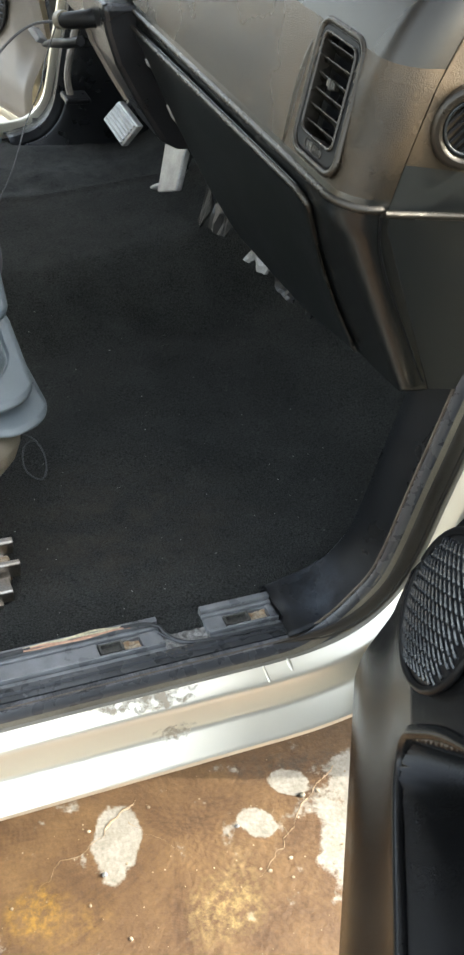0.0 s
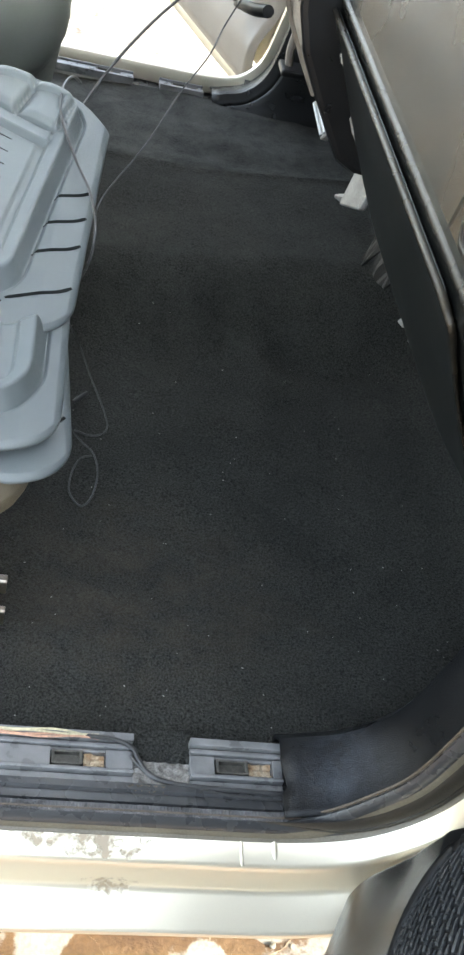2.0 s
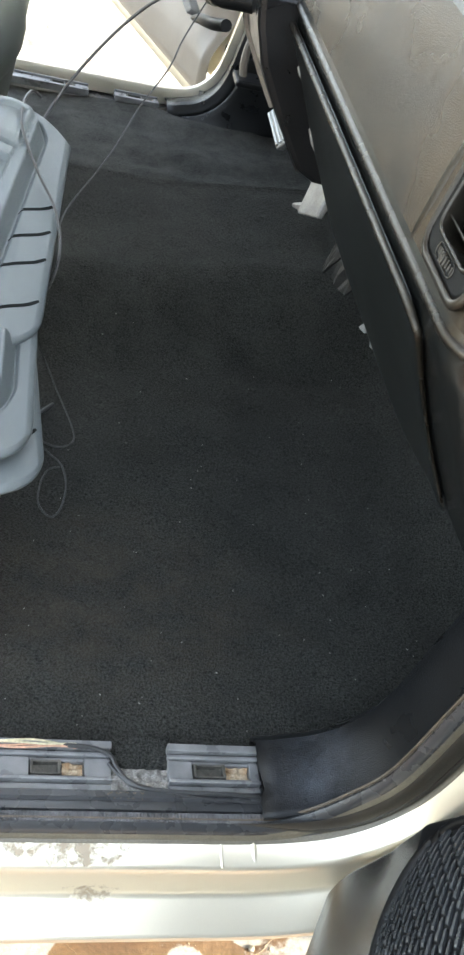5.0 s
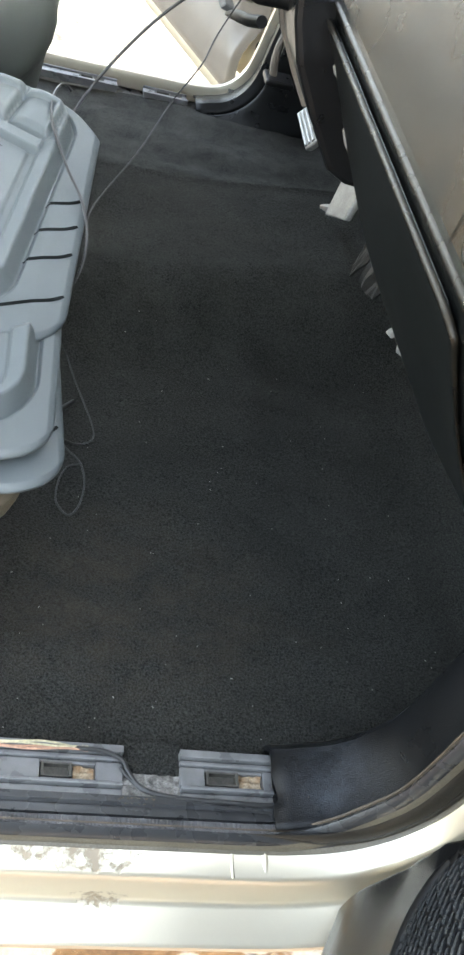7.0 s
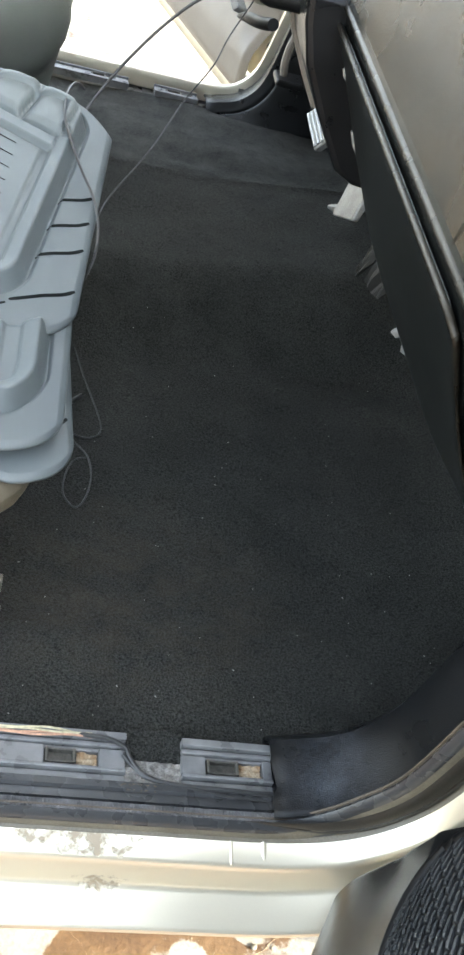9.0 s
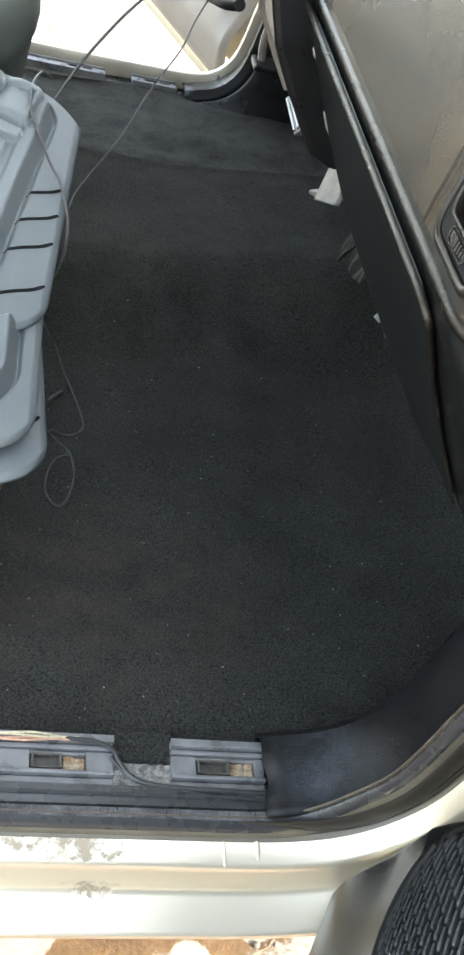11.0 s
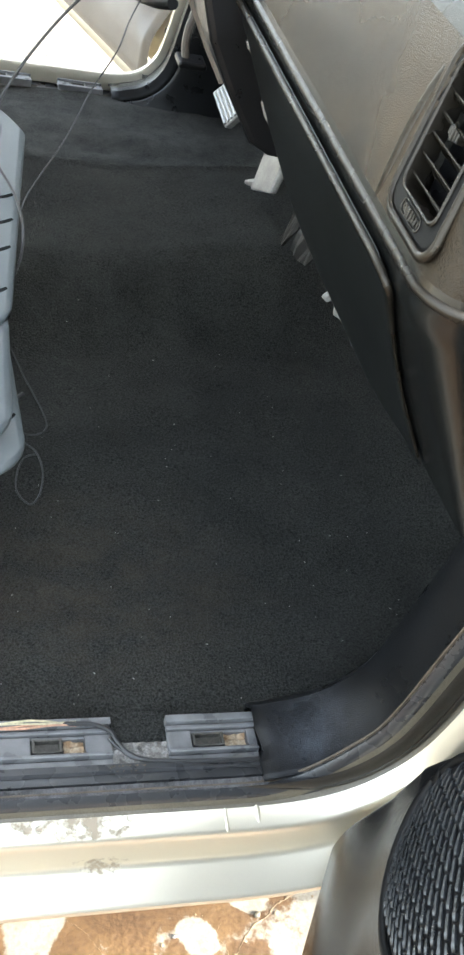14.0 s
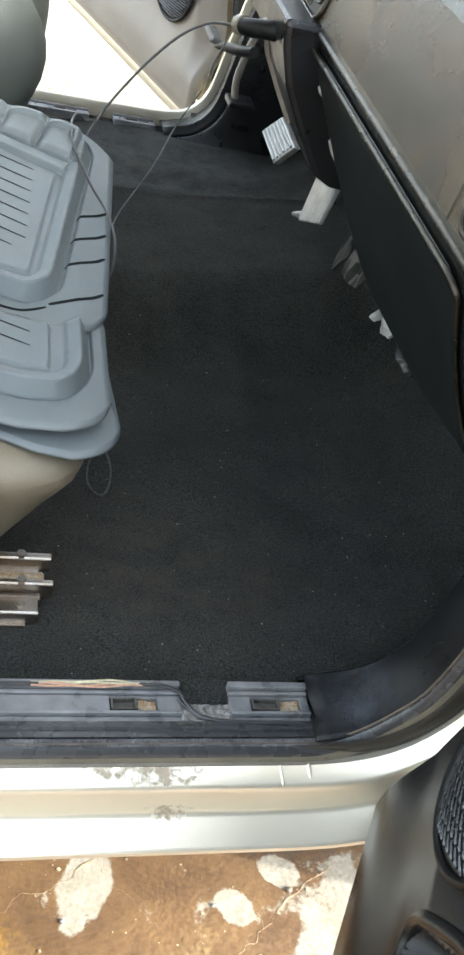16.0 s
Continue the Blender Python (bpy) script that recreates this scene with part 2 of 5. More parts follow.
def finish(name, bm, material, parent=None, label="", smooth=True, bevel=0.0, solid=0.0, subd=0):
    me = bpy.data.meshes.new(name)
    bmesh.ops.recalc_face_normals(bm, faces=bm.faces)
    if smooth:
        for f in bm.faces:
            f.smooth = True
        for e in bm.edges:
            if len(e.link_faces) == 2 and e.calc_face_angle(0) > radians(40):
                e.smooth = False
    bm.to_mesh(me)
    bm.free()
    me.materials.append(material)
    ob = new(name, me)
    if parent:
        ob.parent = parent
    if label:
        ob["label"] = label
    if solid:
        md = ob.modifiers.new("solid", "SOLIDIFY")
        md.thickness, md.offset = solid, -1.0
    if bevel:
        md = ob.modifiers.new("bevel", "BEVEL")
        md.width, md.segments, md.limit_method, md.angle_limit = bevel, 2, "ANGLE", radians(35)
        md.harden_normals = False
    if subd:
        md = ob.modifiers.new("subd", "SUBSURF")
        md.levels = md.render_levels = subd
    return ob


def part(name, bm, material, parent, label="", **kw):
    return finish(name, bm, material, parent, label, **kw)


def thing(name, label, category, group="", kind="", at=(0, 0, 0)):
    e = new(name)
    e.empty_display_size = 0.05
    return tagged(e, label, category, group, kind)


def box(x0, x1, y0, y1, z0, z1, bm=None):
    bm = bm or bmesh.new()
    v = [bm.verts.new((x, y, z)) for x in (x0, x1) for y in (y0, y1) for z in (z0, z1)]
    for q in ((0, 1, 3, 2), (4, 6, 7, 5), (0, 4, 5, 1), (2, 3, 7, 6), (0, 2, 6, 4), (1, 5, 7, 3)):
        bm.faces.new([v[i] for i in q])
    return bm


def grid(fn, nu, nv, bm=None, wrap_u=False):
    """A sheet of points fn(i, j)."""
    bm = bm or bmesh.new()
    vs = [[bm.verts.new(fn(i, j)) for j in range(nv)] for i in range(nu)]
    for i in range(nu if wrap_u else nu - 1):
        for j in range(nv - 1):
            k = (i + 1) % nu
            bm.faces.new((vs[i][j], vs[k][j], vs[k][j + 1], vs[i][j + 1]))
    return bm


def prism(outline, axis, a, b, bm=None):
    """A closed outline of two coordinates drawn along an axis from a to b."""
    bm = bm or bmesh.new()
    def at(p, w):
        return {"x": (w, p[0], p[1]), "y": (p[0], w, p[1]), "z": (p[0], p[1], w)}[axis]
    lo, hi = [bm.verts.new(at(p, a)) for p in outline], [bm.verts.new(at(p, b)) for p in outline]
    n = len(outline)
    for i in range(n):
        bm.faces.new((lo[i], lo[(i + 1) % n], hi[(i + 1) % n], hi[i]))
    bm.faces.new(lo[::-1])
    bm.faces.new(hi)
    return bm


def spline(pts, n=8):
    """Catmull-Rom through points."""
    p = [Vector(q) for q in pts]
    p = [2 * p[0] - p[1]] + p + [2 * p[-1] - p[-2]]
    out = []
    for i in range(1, len(p) - 2):
        for k in range(n):
            t = k / n
            out.append(0.5 * (2 * p[i] + (p[i + 1] - p[i - 1]) * t + (2 * p[i - 1] - 5 * p[i] + 4 * p[i + 1] - p[i + 2]) * t * t + (3 * p[i] - p[i - 1] - 3 * p[i + 1] + p[i + 2]) * t ** 3))
    return out + [p[-2]]


def tube(pts, r, seg=8, bm=None, taper=None):
    bm = bm or bmesh.new()
    n = len(pts)
    up, rings = Vector((0.3, 0.2, 1)).normalized(), []
    for i, p in enumerate(pts):
        d = (Vector(pts[min(i + 1, n - 1)]) - Vector(pts[max(i - 1, 0)])).normalized()
        a = d.cross(up)
        a = a.normalized() if a.length > 1e-4 else Vector((1, 0, 0))
        b = d.cross(a)
        rr = r * (taper[i] if taper else 1)
        rings.append([bm.verts.new(Vector(p) + (a * math.cos(2 * math.pi * k / seg) + b * math.sin(2 * math.pi * k / seg)) * rr) for k in range(seg)])
    for i in range(n - 1):
        for k in range(seg):
            bm.faces.new((rings[i][k], rings[i][(k + 1) % seg], rings[i + 1][(k + 1) % seg], rings[i + 1][k]))
    bm.faces.new(rings[0][::-1])
    bm.faces.new(rings[-1])
    return bm


def moved(bm, m):
    bmesh.ops.transform(bm, matrix=m, verts=bm.verts)
    return bm


def frame_of(origin, right, up):
    """Local x = right, y = up, z = out."""
    r = Vector(right).normalized()
    u = (Vector(up) - r * Vector(up).dot(r)).normalized()
    return Matrix((( r.x, u.x, r.cross(u).x, origin[0]), (r.y, u.y, r.cross(u).y, origin[1]), (r.z, u.z, r.cross(u).z, origin[2]), (0, 0, 0, 1)))


def rrect(w, h, r, n=5):
    """Rounded rectangle outline round the origin."""
    out = []
    for cx, cy, a0 in ((w / 2 - r, h / 2 - r, 0), (-w / 2 + r, h / 2 - r, 90), (-w / 2 + r, -h / 2 + r, 180), (w / 2 - r, -h / 2 + r, 270)):
        for k in range(n + 1):
            a = radians(a0 + 90 * k / n)
            out.append((cx + r * math.cos(a), cy + r * math.sin(a)))
    return out


def ring(outer, inner, z0, z1, bm=None):
    """A frame between two outlines of the same count, from height z0 to z1."""
    bm = bm or bmesh.new()
    n = len(outer)
    L = [[bm.verts.new((p[0], p[1], z)) for p in o] for o, z in ((outer, z0), (outer, z1), (inner, z1), (inner, z0))]
    for i in range(n):
        k = (i + 1) % n
        for a in range(4):
            b = (a + 1) % 4
            bm.faces.new((L[a][i], L[a][k], L[b][k], L[b][i]))
    return bm


def smooth01(t):
    t = min(1.0, max(0.0, t))
    return t * t * (3 - 2 * t)


WIDE = 1.36   # between the inner edges of the two sills
FAR = Matrix.Translation((0, WIDE, 0)) @ Matrix.Diagonal((1, -1, 1, 1))
NEAR = Matrix.Identity(4)
FAR_SILL = Matrix.Translation((0.022, 0, -0.03)) @ FAR

# ---- ground ----


def ground_material():
    m = bpy.data.materials.new("stained_concrete")
    m.use_nodes = True
    nt = m.node_tree
    b = nt.nodes["Principled BSDF"]
    tc = nt.nodes.new("ShaderNodeTexCoord")
    def nz(scale, detail=5.0, rough=0.55):
        n = nt.nodes.new("ShaderNodeTexNoise")
        n.inputs["Scale"].default_value, n.inputs["Detail"].default_value, n.inputs["Roughness"].default_value = scale, detail, rough
        nt.links.new(tc.outputs["Object"], n.inputs["Vector"])
        return n.outputs["Fac"]
    def math_node(op, a, c=None, clamp=False):
        n = nt.nodes.new("ShaderNodeMath")
        n.operation, n.use_clamp = op, clamp
        for k, v in enumerate((a, c)):
            if v is None:
                continue
            if isinstance(v, (int, float)):
                n.inputs[k].default_value = v
            else:
                nt.links.new(v, n.inputs[k])
        return n.outputs[0]
    wob = math_node("ADD", math_node("MULTIPLY", math_node("SUBTRACT", nz(19, 9, 0.62), 0.5), 1.35), math_node("MULTIPLY", math_node("SUBTRACT", nz(120, 5, 0.6), 0.5), 0.22))
    dry = None
    # dry spots in the damp brown stain: centre x, y, half sizes, turn
    for cx, cy, rx, ry, turn in DRY:
        mp = nt.nodes.new("ShaderNodeMapping")
        mp.vector_type = "TEXTURE"
        mp.inputs["Location"].default_value, mp.inputs["Rotation"].default_value, mp.inputs["Scale"].default_value = (cx, cy, 0), (0, 0, radians(turn)), (rx, ry, 1000)
        nt.links.new(tc.outputs["Object"], mp.inputs["Vector"])
        ln = nt.nodes.new("ShaderNodeVectorMath")
        ln.operation = "LENGTH"
        nt.links.new(mp.outputs[0], ln.inputs[0])
        d = math_node("SUBTRACT", 1.0, ln.outputs["Value"])
        dry = d if dry is None else math_node("MAXIMUM", dry, d)
    edge = math_node("MULTIPLY", math_node("ADD", math_node("MINIMUM", dry, 0.75), wob), 9.0, True)
    brown = nt.nodes.new("ShaderNodeValToRGB")
    for el, (p, c) in zip((brown.color_ramp.elements[0], brown.color_ramp.elements.new(0.5), brown.color_ramp.elements[1]), ((0.3, (0.05, 0.025, 0.0125)), (0.52, (0.098, 0.052, 0.0245)), (0.74, (0.15, 0.088, 0.038)))):
        el.position, el.color = p, (*c, 1)
    nt.links.new(nz(11, 8, 0.65), brown.inputs["Fac"])
    pale = nt.nodes.new("ShaderNodeValToRGB")
    pale.color_ramp.elements[0].position, pale.color_ramp.elements[1].position = 0.3, 0.7
    pale.color_ramp.elements[0].color, pale.color_ramp.elements[1].color = (0.185, 0.165, 0.13, 1), (0.26, 0.238, 0.2, 1)
    nt.links.new(nz(30, 6), pale.inputs["Fac"])
    soil = brown.outputs[0]
    mottle = math_node("MULTIPLY", math_node("SUBTRACT", nz(75, 7, 0.7), 0.42), 4.0, True)
    for cx, cy, rx, ry, turn, colour, amount in SPILLS_SHADOW:
        mp = nt.nodes.new("ShaderNodeMapping")
        mp.vector_type = "TEXTURE"
        mp.inputs["Location"].default_value, mp.inputs["Rotation"].default_value, mp.inputs["Scale"].default_value = (cx, cy, 0), (0, 0, radians(turn)), (rx, ry, 1000)
        nt.links.new(tc.outputs["Object"], mp.inputs["Vector"])
        ln = nt.nodes.new("ShaderNodeVectorMath")
        ln.operation = "LENGTH"
        nt.links.new(mp.outputs[0], ln.inputs[0])
        inside = math_node("MULTIPLY", math_node("ADD", math_node("SUBTRACT", 1.0, ln.outputs["Value"]), wob), 1.6, True)
        spill_shadow = nt.nodes.new("ShaderNodeMixRGB")
        nt.links.new(math_node("MULTIPLY", math_node("MULTIPLY", inside, mottle), amount), spill_shadow.inputs[0])
        nt.links.new(soil, spill_shadow.inputs[1])
        spill_shadow.inputs[2].default_value = (*colour, 1)
        soil = spill_shadow.outputs[0]
    mix = nt.nodes.new("ShaderNodeMixRGB")
    nt.links.new(edge, mix.inputs[0])
    nt.links.new(soil, mix.inputs[1])
    nt.links.new(pale.outputs[0], mix.inputs[2])
    grit = nt.nodes.new("ShaderNodeMixRGB")
    grit.blend_type = "MULTIPLY"
    grit.inputs[0].default_value = 0.5
    g = nt.nodes.new("ShaderNodeMapRange")
    g.inputs["From Min"].default_value, g.inputs["From Max"].default_value, g.inputs["To Min"].default_value, g.inputs["To Max"].default_value = 0.3, 0.7, 0.6, 1.3
    nt.links.new(nz(170, 4), g.inputs["Value"])
    nt.links.new(mix.outputs[0], grit.inputs[1])
    nt.links.new(g.outputs[0], grit.inputs[2])
    nt.links.new(grit.outputs[0], b.inputs["Base Color"])
    rg = nt.nodes.new("ShaderNodeMapRange")
    rg.inputs["To Min"].default_value, rg.inputs["To Max"].default_value = 0.5, 0.9
    nt.links.new(edge, rg.inputs["Value"])
    nt.links.new(rg.outputs[0], b.inputs["Roughness"])
    bp = nt.nodes.new("ShaderNodeBump")
    bp.inputs["Strength"].default_value, bp.inputs["Distance"].default_value = 0.45, 0.004
    nt.links.new(nz(90, 6, 0.6), bp.inputs["Height"])
    nt.links.new(bp.outputs[0], b.inputs["Normal"])
    return m


DRY = [(-0.074, 0.02, 0.032, 0.066, -18), (0.118, -0.014, 0.024, 0.028, 20), (0.188, 0.03, 0.031, 0.022, -30), (0.319, -0.123, 0.135, 0.175, 20), (-0.02, -0.2, 0.05, 0.025, 0), (0.0, 9.2, 30.0, 8.0, 0), (0.0, -12.0, 30.0, 10.0, 0), (-12, 0, 10, 20, 0), (12.5, 0, 10, 20, 0)]
# rusty yellow and pale crusted spills and a painted shadow: centre x, y, half sizes, turn, colour, amount
# the last, dark entry deepens the tyre's shadow in the ground colour
SPILLS_SHADOW = [(-0.2, -0.04, 0.05, 0.04, 30, (0.26, 0.145, 0.018), 0.8), (-0.16, -0.075, 0.07, 0.04, 10, (0.2, 0.115, 0.03), 0.6), (0.03, -0.115, 0.075, 0.055, 20, (0.29, 0.21, 0.085), 0.75), (0.07, -0.06, 0.05, 0.03, 40, (0.22, 0.15, 0.07), 0.5), (0.2, 0.06, 0.12, 0.035, -10, (0.05, 0.042, 0.034), 0.7)]
CONCRETE = ground_material()
bm = bmesh.new()
bmesh.ops.create_grid(bm, x_segments=2, y_segments=2, size=400)
tagged(finish("ground", bm, CONCRETE, smooth=False), "brown-stained concrete ground with pale dry spots", "ground", kind="structure")

# ---- car body ----
body = thing("car", "champagne metallic car body with worn scuffed door sills", "car")

# Edge of the door opening, rear to front and then up the pillar, as (x, z).
OPENING = [(-1.25, 0.47), (-0.9, 0.47), (-0.5, 0.47), (-0.2, 0.47), (0.0, 0.47), (0.06, 0.47), (0.098, 0.473), (0.127, 0.481), (0.15, 0.498), (0.167, 0.524), (0.177, 0.562), (0.187, 0.625), (0.2, 0.70), (0.216, 0.80), (0.232, 0.92), (0.236, 1.05), (0.2, 1.14)]
EDGE = [Vector((p.x, p.z)) for p in spline([(x, 0, z) for x, z in OPENING], 5)]


def edge_normal(i):
    d = EDGE[min(i + 1, len(EDGE) - 1)] - EDGE[max(i - 1, 0)]
    return Vector((d.y, -d.x)).normalized()


def along_edge(profile, side, first=0, last=None, closed=False, drop=0.0):
    """Sweep a profile of (depth outward from the opening edge, y) along the opening; drop: how much deeper it lies along the sill."""
    idx = list(range(first, len(EDGE) if last is None else last))
    def fn(i, j):
        n, y = profile[j % len(profile)]
        e, nn = EDGE[idx[i]], edge_normal(idx[i])
        k = 1 - smooth01((e.x - 0.07) / 0.085)
        n, y = n + drop * k, y - 0.04 * drop * k
        return side @ Vector((e.x + nn.x * n, y, e.y + nn.y * n))
    return grid(fn, len(idx), len(profile) + (1 if closed else 0))


ROCKER = [(0.024, -0.066), (0.024, -0.0745), (0.030, -0.076), (0.036, -0.0775), (0.0425, -0.0978), (0.0445, -0.1), (0.048, -0.1012), (0.053, -0.1015), (0.079, -0.1022), (0.0825, -0.1032), (0.0855, -0.107), (0.092, -0.1325), (0.0945, -0.1355), (0.099, -0.136), (0.104, -0.131), (0.112, -0.11), (0.13, -0.06)]
for side in (NEAR, FAR_SILL):
    part("rocker_panel", along_edge(ROCKER, side), SILL, body, "scuffed champagne metallic sill panel")
    part("inner_sill", along_edge([(0.05, 0.004), (0.030, 0.002), (0.029, -0.045), (0.0285, -0.067)], side), RUBBER, body, "dark inner sill")
    if side is not NEAR:
        part("opening_flange", along_edge([(0.024, -0.060), (0.002, -0.0605), (-0.005, -0.063), (-0.007, -0.068), (-0.003, -0.0735), (0.006, -0.0775), (0.026, -0.0785)], side), PAINT, body, "champagne painted door opening flange")
        continue
    part("door_seal", along_edge([(0.02, -0.066), (0.004, -0.0655), (-0.004, -0.0675), (-0.006, -0.0715), (-0.002, -0.0755), (0.004, -0.0772), (0.012, -0.0775), (0.024, -0.0775)], side, drop=0.026), RUBBER, body, "black rubber door seal")
    part("seal_foot", along_edge([(0.003, -0.0772), (0.006, -0.0782), (0.011, -0.0786), (0.017, -0.0782)], side, drop=0.026), RUBBER_TAN, body, "dusty olive foot of the seal")
    part("seal_lip", along_edge([(0.002, -0.0655), (-0.0055, -0.0665), (-0.0072, -0.0676), (-0.0068, -0.069), (-0.004, -0.0695)], side, drop=0.026), LIP, body, "dusty tan seal lip")
    strip = [(0.011, -0.0774), (0.0095, -0.0785), (0.012, -0.0802), (0.02, -0.0812), (0.0255, -0.0806), (0.0262, -0.079), (0.0275, -0.079), (0.028, -0.0805), (0.032, -0.0805), (0.0335, -0.079), (0.0335, -0.0775)]
    def seal_point(i, j, side=side, strip=strip):
        e, nn = EDGE[i + 20], edge_normal(i + 20)
        k = smooth01((e.x - 0.04) / 0.11)
        n, y = 0.012 + (strip[j][0] - 0.012) * k, -0.0765 + (strip[j][1] + 0.0765) * k
        return side @ Vector((e.x + nn.x * n, y, e.y + nn.y * n))
    part("outer_seal", grid(seal_point, len(EDGE) - 20, len(strip)), SEAL_BROWN, body, "dusty outer weatherstrip")
    front_end = next(i for i, e in enumerate(EDGE) if e.x > 0.085)
    part("sill_margin", along_edge([(0.031, -0.0768), (0.0345, -0.0779), (0.0357, -0.0800), (0.0366, -0.0819), (0.038, -0.0821)], side), RUBBER_TAN, body, "dusty olive margin under the seal")
    part("smooth_strip", along_edge([(0.026, -0.042), (0.0215, -0.0435), (0.0205, -0.0500), (0.0230, -0.0520), (0.0218, -0.0540), (0.0205, -0.0612), (0.026, -0.0625)], side, 0, front_end), RUBBER, body, "smooth black sill strip")
    part("ribbed_strip", along_edge([(0.026, -0.0632), (0.0198, -0.0638), (0.0194, -0.0722), (0.026, -0.0730)], side, 0, front_end), RIBBED, body, "finely ribbed black rubber strip")

for xs, n0, n1, r, name in ((0.044, 0.036, 0.0432, 0.0016, "weld_seam"), (0.072, 0.037, 0.0405, 0.0035, "weld_dimple")):
    rows = [r0 for r0 in ROCKER if n0 - 0.002 <= r0[0] <= n1 + 0.002]
    line = spline([(xs + 0.003 * k / len(rows), y + 0.97 * r, 0.47 - n - 0.3 * r) for k, (n, y) in enumerate(rows)], 4)
    part(name, tube(line, r, 12, taper=[0.75 + 0.3 * math.sin(math.pi * k / (len(line) - 1)) for k in range(len(line))]), SILL, body, "painted weld mark")

# ---- floor ----


def floor_z(x, y):
    z = 0.437 - 0.014 * smooth01((y - 0.03) / 0.2)
    brim = 0.03 * noise.noise((x * 4, 1.3, 0)) + 0.012 * noise.noise((x * 13, 4.1, 0)) + 0.16 * max(0.0, x)
    hump = smooth01((y - 0.54 - brim) / 0.13) * smooth01((1.0 - y) / 0.085)
    z += 0.085 * hump + 0.05 * hump * smooth01((x - 0.0) / 0.5)
    seam = y - 0.918 - 0.012 * noise.noise((x * 9, 7.7, 0))
    z += 0.0045 * math.exp(-(seam / 0.006) ** 2) * smooth01((x + 0.3) / 0.1)
    toe = x - 0.27 + 0.1 * max(0.0, 0.5 - y)
    z += 0.30 * smooth01((x - 0.30) / 0.5) + 0.004 * smooth01(toe / 0.05) * (1 - hump)
    z += 0.006 * noise.noise((x * 4, y * 4, 0)) + 0.003 * noise.noise((x * 14, y * 14, 3)) + 0.0012 * noise.noise((x * 40, y * 40, 6))
    z += 0.006 * math.sin(y * 46 + 6 * noise.noise((x * 3, y * 2, 5))) * smooth01((y - 1.0) / 0.1) * (0.6 + 0.8 * noise.noise((x * 5, y * 3, 9)))
    return z


NX, NY = 240, 300
bm = grid(lambda i, j: (-1.25 + 2.0 * i / (NX - 1), -0.004 + 1.368 * j / (NY - 1), floor_z(-1.25 + 2.0 * i / (NX - 1), -0.004 + 1.368 * j / (NY - 1))), NX, NY)
grid(lambda i, j: (-0.052 + 0.056 * i / 16, 0.012 - 0.034 * j / 12 - 0.004 * noise.noise((i * 0.7, 3, 1)) * (j > 8), 0.4445 + 0.0015 * noise.noise((i * 0.6, j * 0.6, 2)) - 0.004 * (j > 10)), 17, 13, bm)
tagged(finish("floor", bm, CARPET, solid=0.012), "black car carpet with worn brownish patches and lint", "carpet", kind="structure")

# ---- sill trims ----


def trim_strip(name, x0, x1, holes, side, label):
    """A grey plastic channel strip with square openings."""
    bm = bmesh.new()
    base = 0.440
    box(x0, x1, -0.007, 0.0, base, 0.4535, bm)
    box(x0, x1, -0.0125, -0.0085, base, 0.4495, bm)
    cuts = [x0] + [c for h in holes for c in h] + [x1]
    for k in range(0, len(cuts), 2):
        box(cuts[k], cuts[k + 1], -0.031, -0.0135, base, 0.4475, bm)
    for h0, h1 in holes:
        box(h0, h1, -0.031, -0.0295, base, 0.4465, bm)
        box(h0, h1, -0.0165, -0.0135, base, 0.4465, bm)
    box(x0, x1, -0.0355, -0.0325, base, 0.4505, bm)
    box(x0, x1, -0.0425, -0.0365, base, 0.4455, bm)
    th = thing(name, label, "sill trim")
    part("channel", moved(bm, side), GREYTRIM, th, smooth=False, bevel=0.0008)
    for h0, h1 in holes:
        w = h1 - h0
        bm = box(h0 + 0.001, h0 + w * 0.56, -0.0295, -0.0165, 0.441, 0.4425)
        for a in (0.001, w * 0.52):
            box(h0 + a, h0 + a + 0.0025, -0.0295, -0.0165, 0.441, 0.449, bm)
        box(h0 + 0.001, h0 + w * 0.56, -0.0183, -0.0165, 0.441, 0.4482, bm)
        box(h0 + 0.001, h0 + w * 0.56, -0.0295, -0.0278, 0.441, 0.4482, bm)
        part("clip", moved(bm, side), CLIP, th, "dusty grey clip frame", smooth=False, bevel=0.0004)
        bm = grid(lambda i, j: (h0 + w * (0.6 + 0.38 * i / 6), -0.029 + 0.012 * j / 6, 0.4415 + 0.004 * noise.noise((i * 0.6 + h0 * 90, j * 0.6, 1)) + 0.002), 7, 7)
        part("foam_scrap", moved(bm, side), FOAM, th, "torn tan foam")
    return th


for side in (NEAR, Matrix.Translation((0, 0, -0.014)) @ FAR):
    trim_strip("sill_trim", -1.2, -0.049, [(-0.36, -0.31), (-0.118, -0.072)], side, "long grey plastic sill channel with clip openings")
    trim_strip("sill_trim", 0.0, 0.0815, [(0.0215, 0.073)], side, "short grey plastic sill channel beside the kick panel")

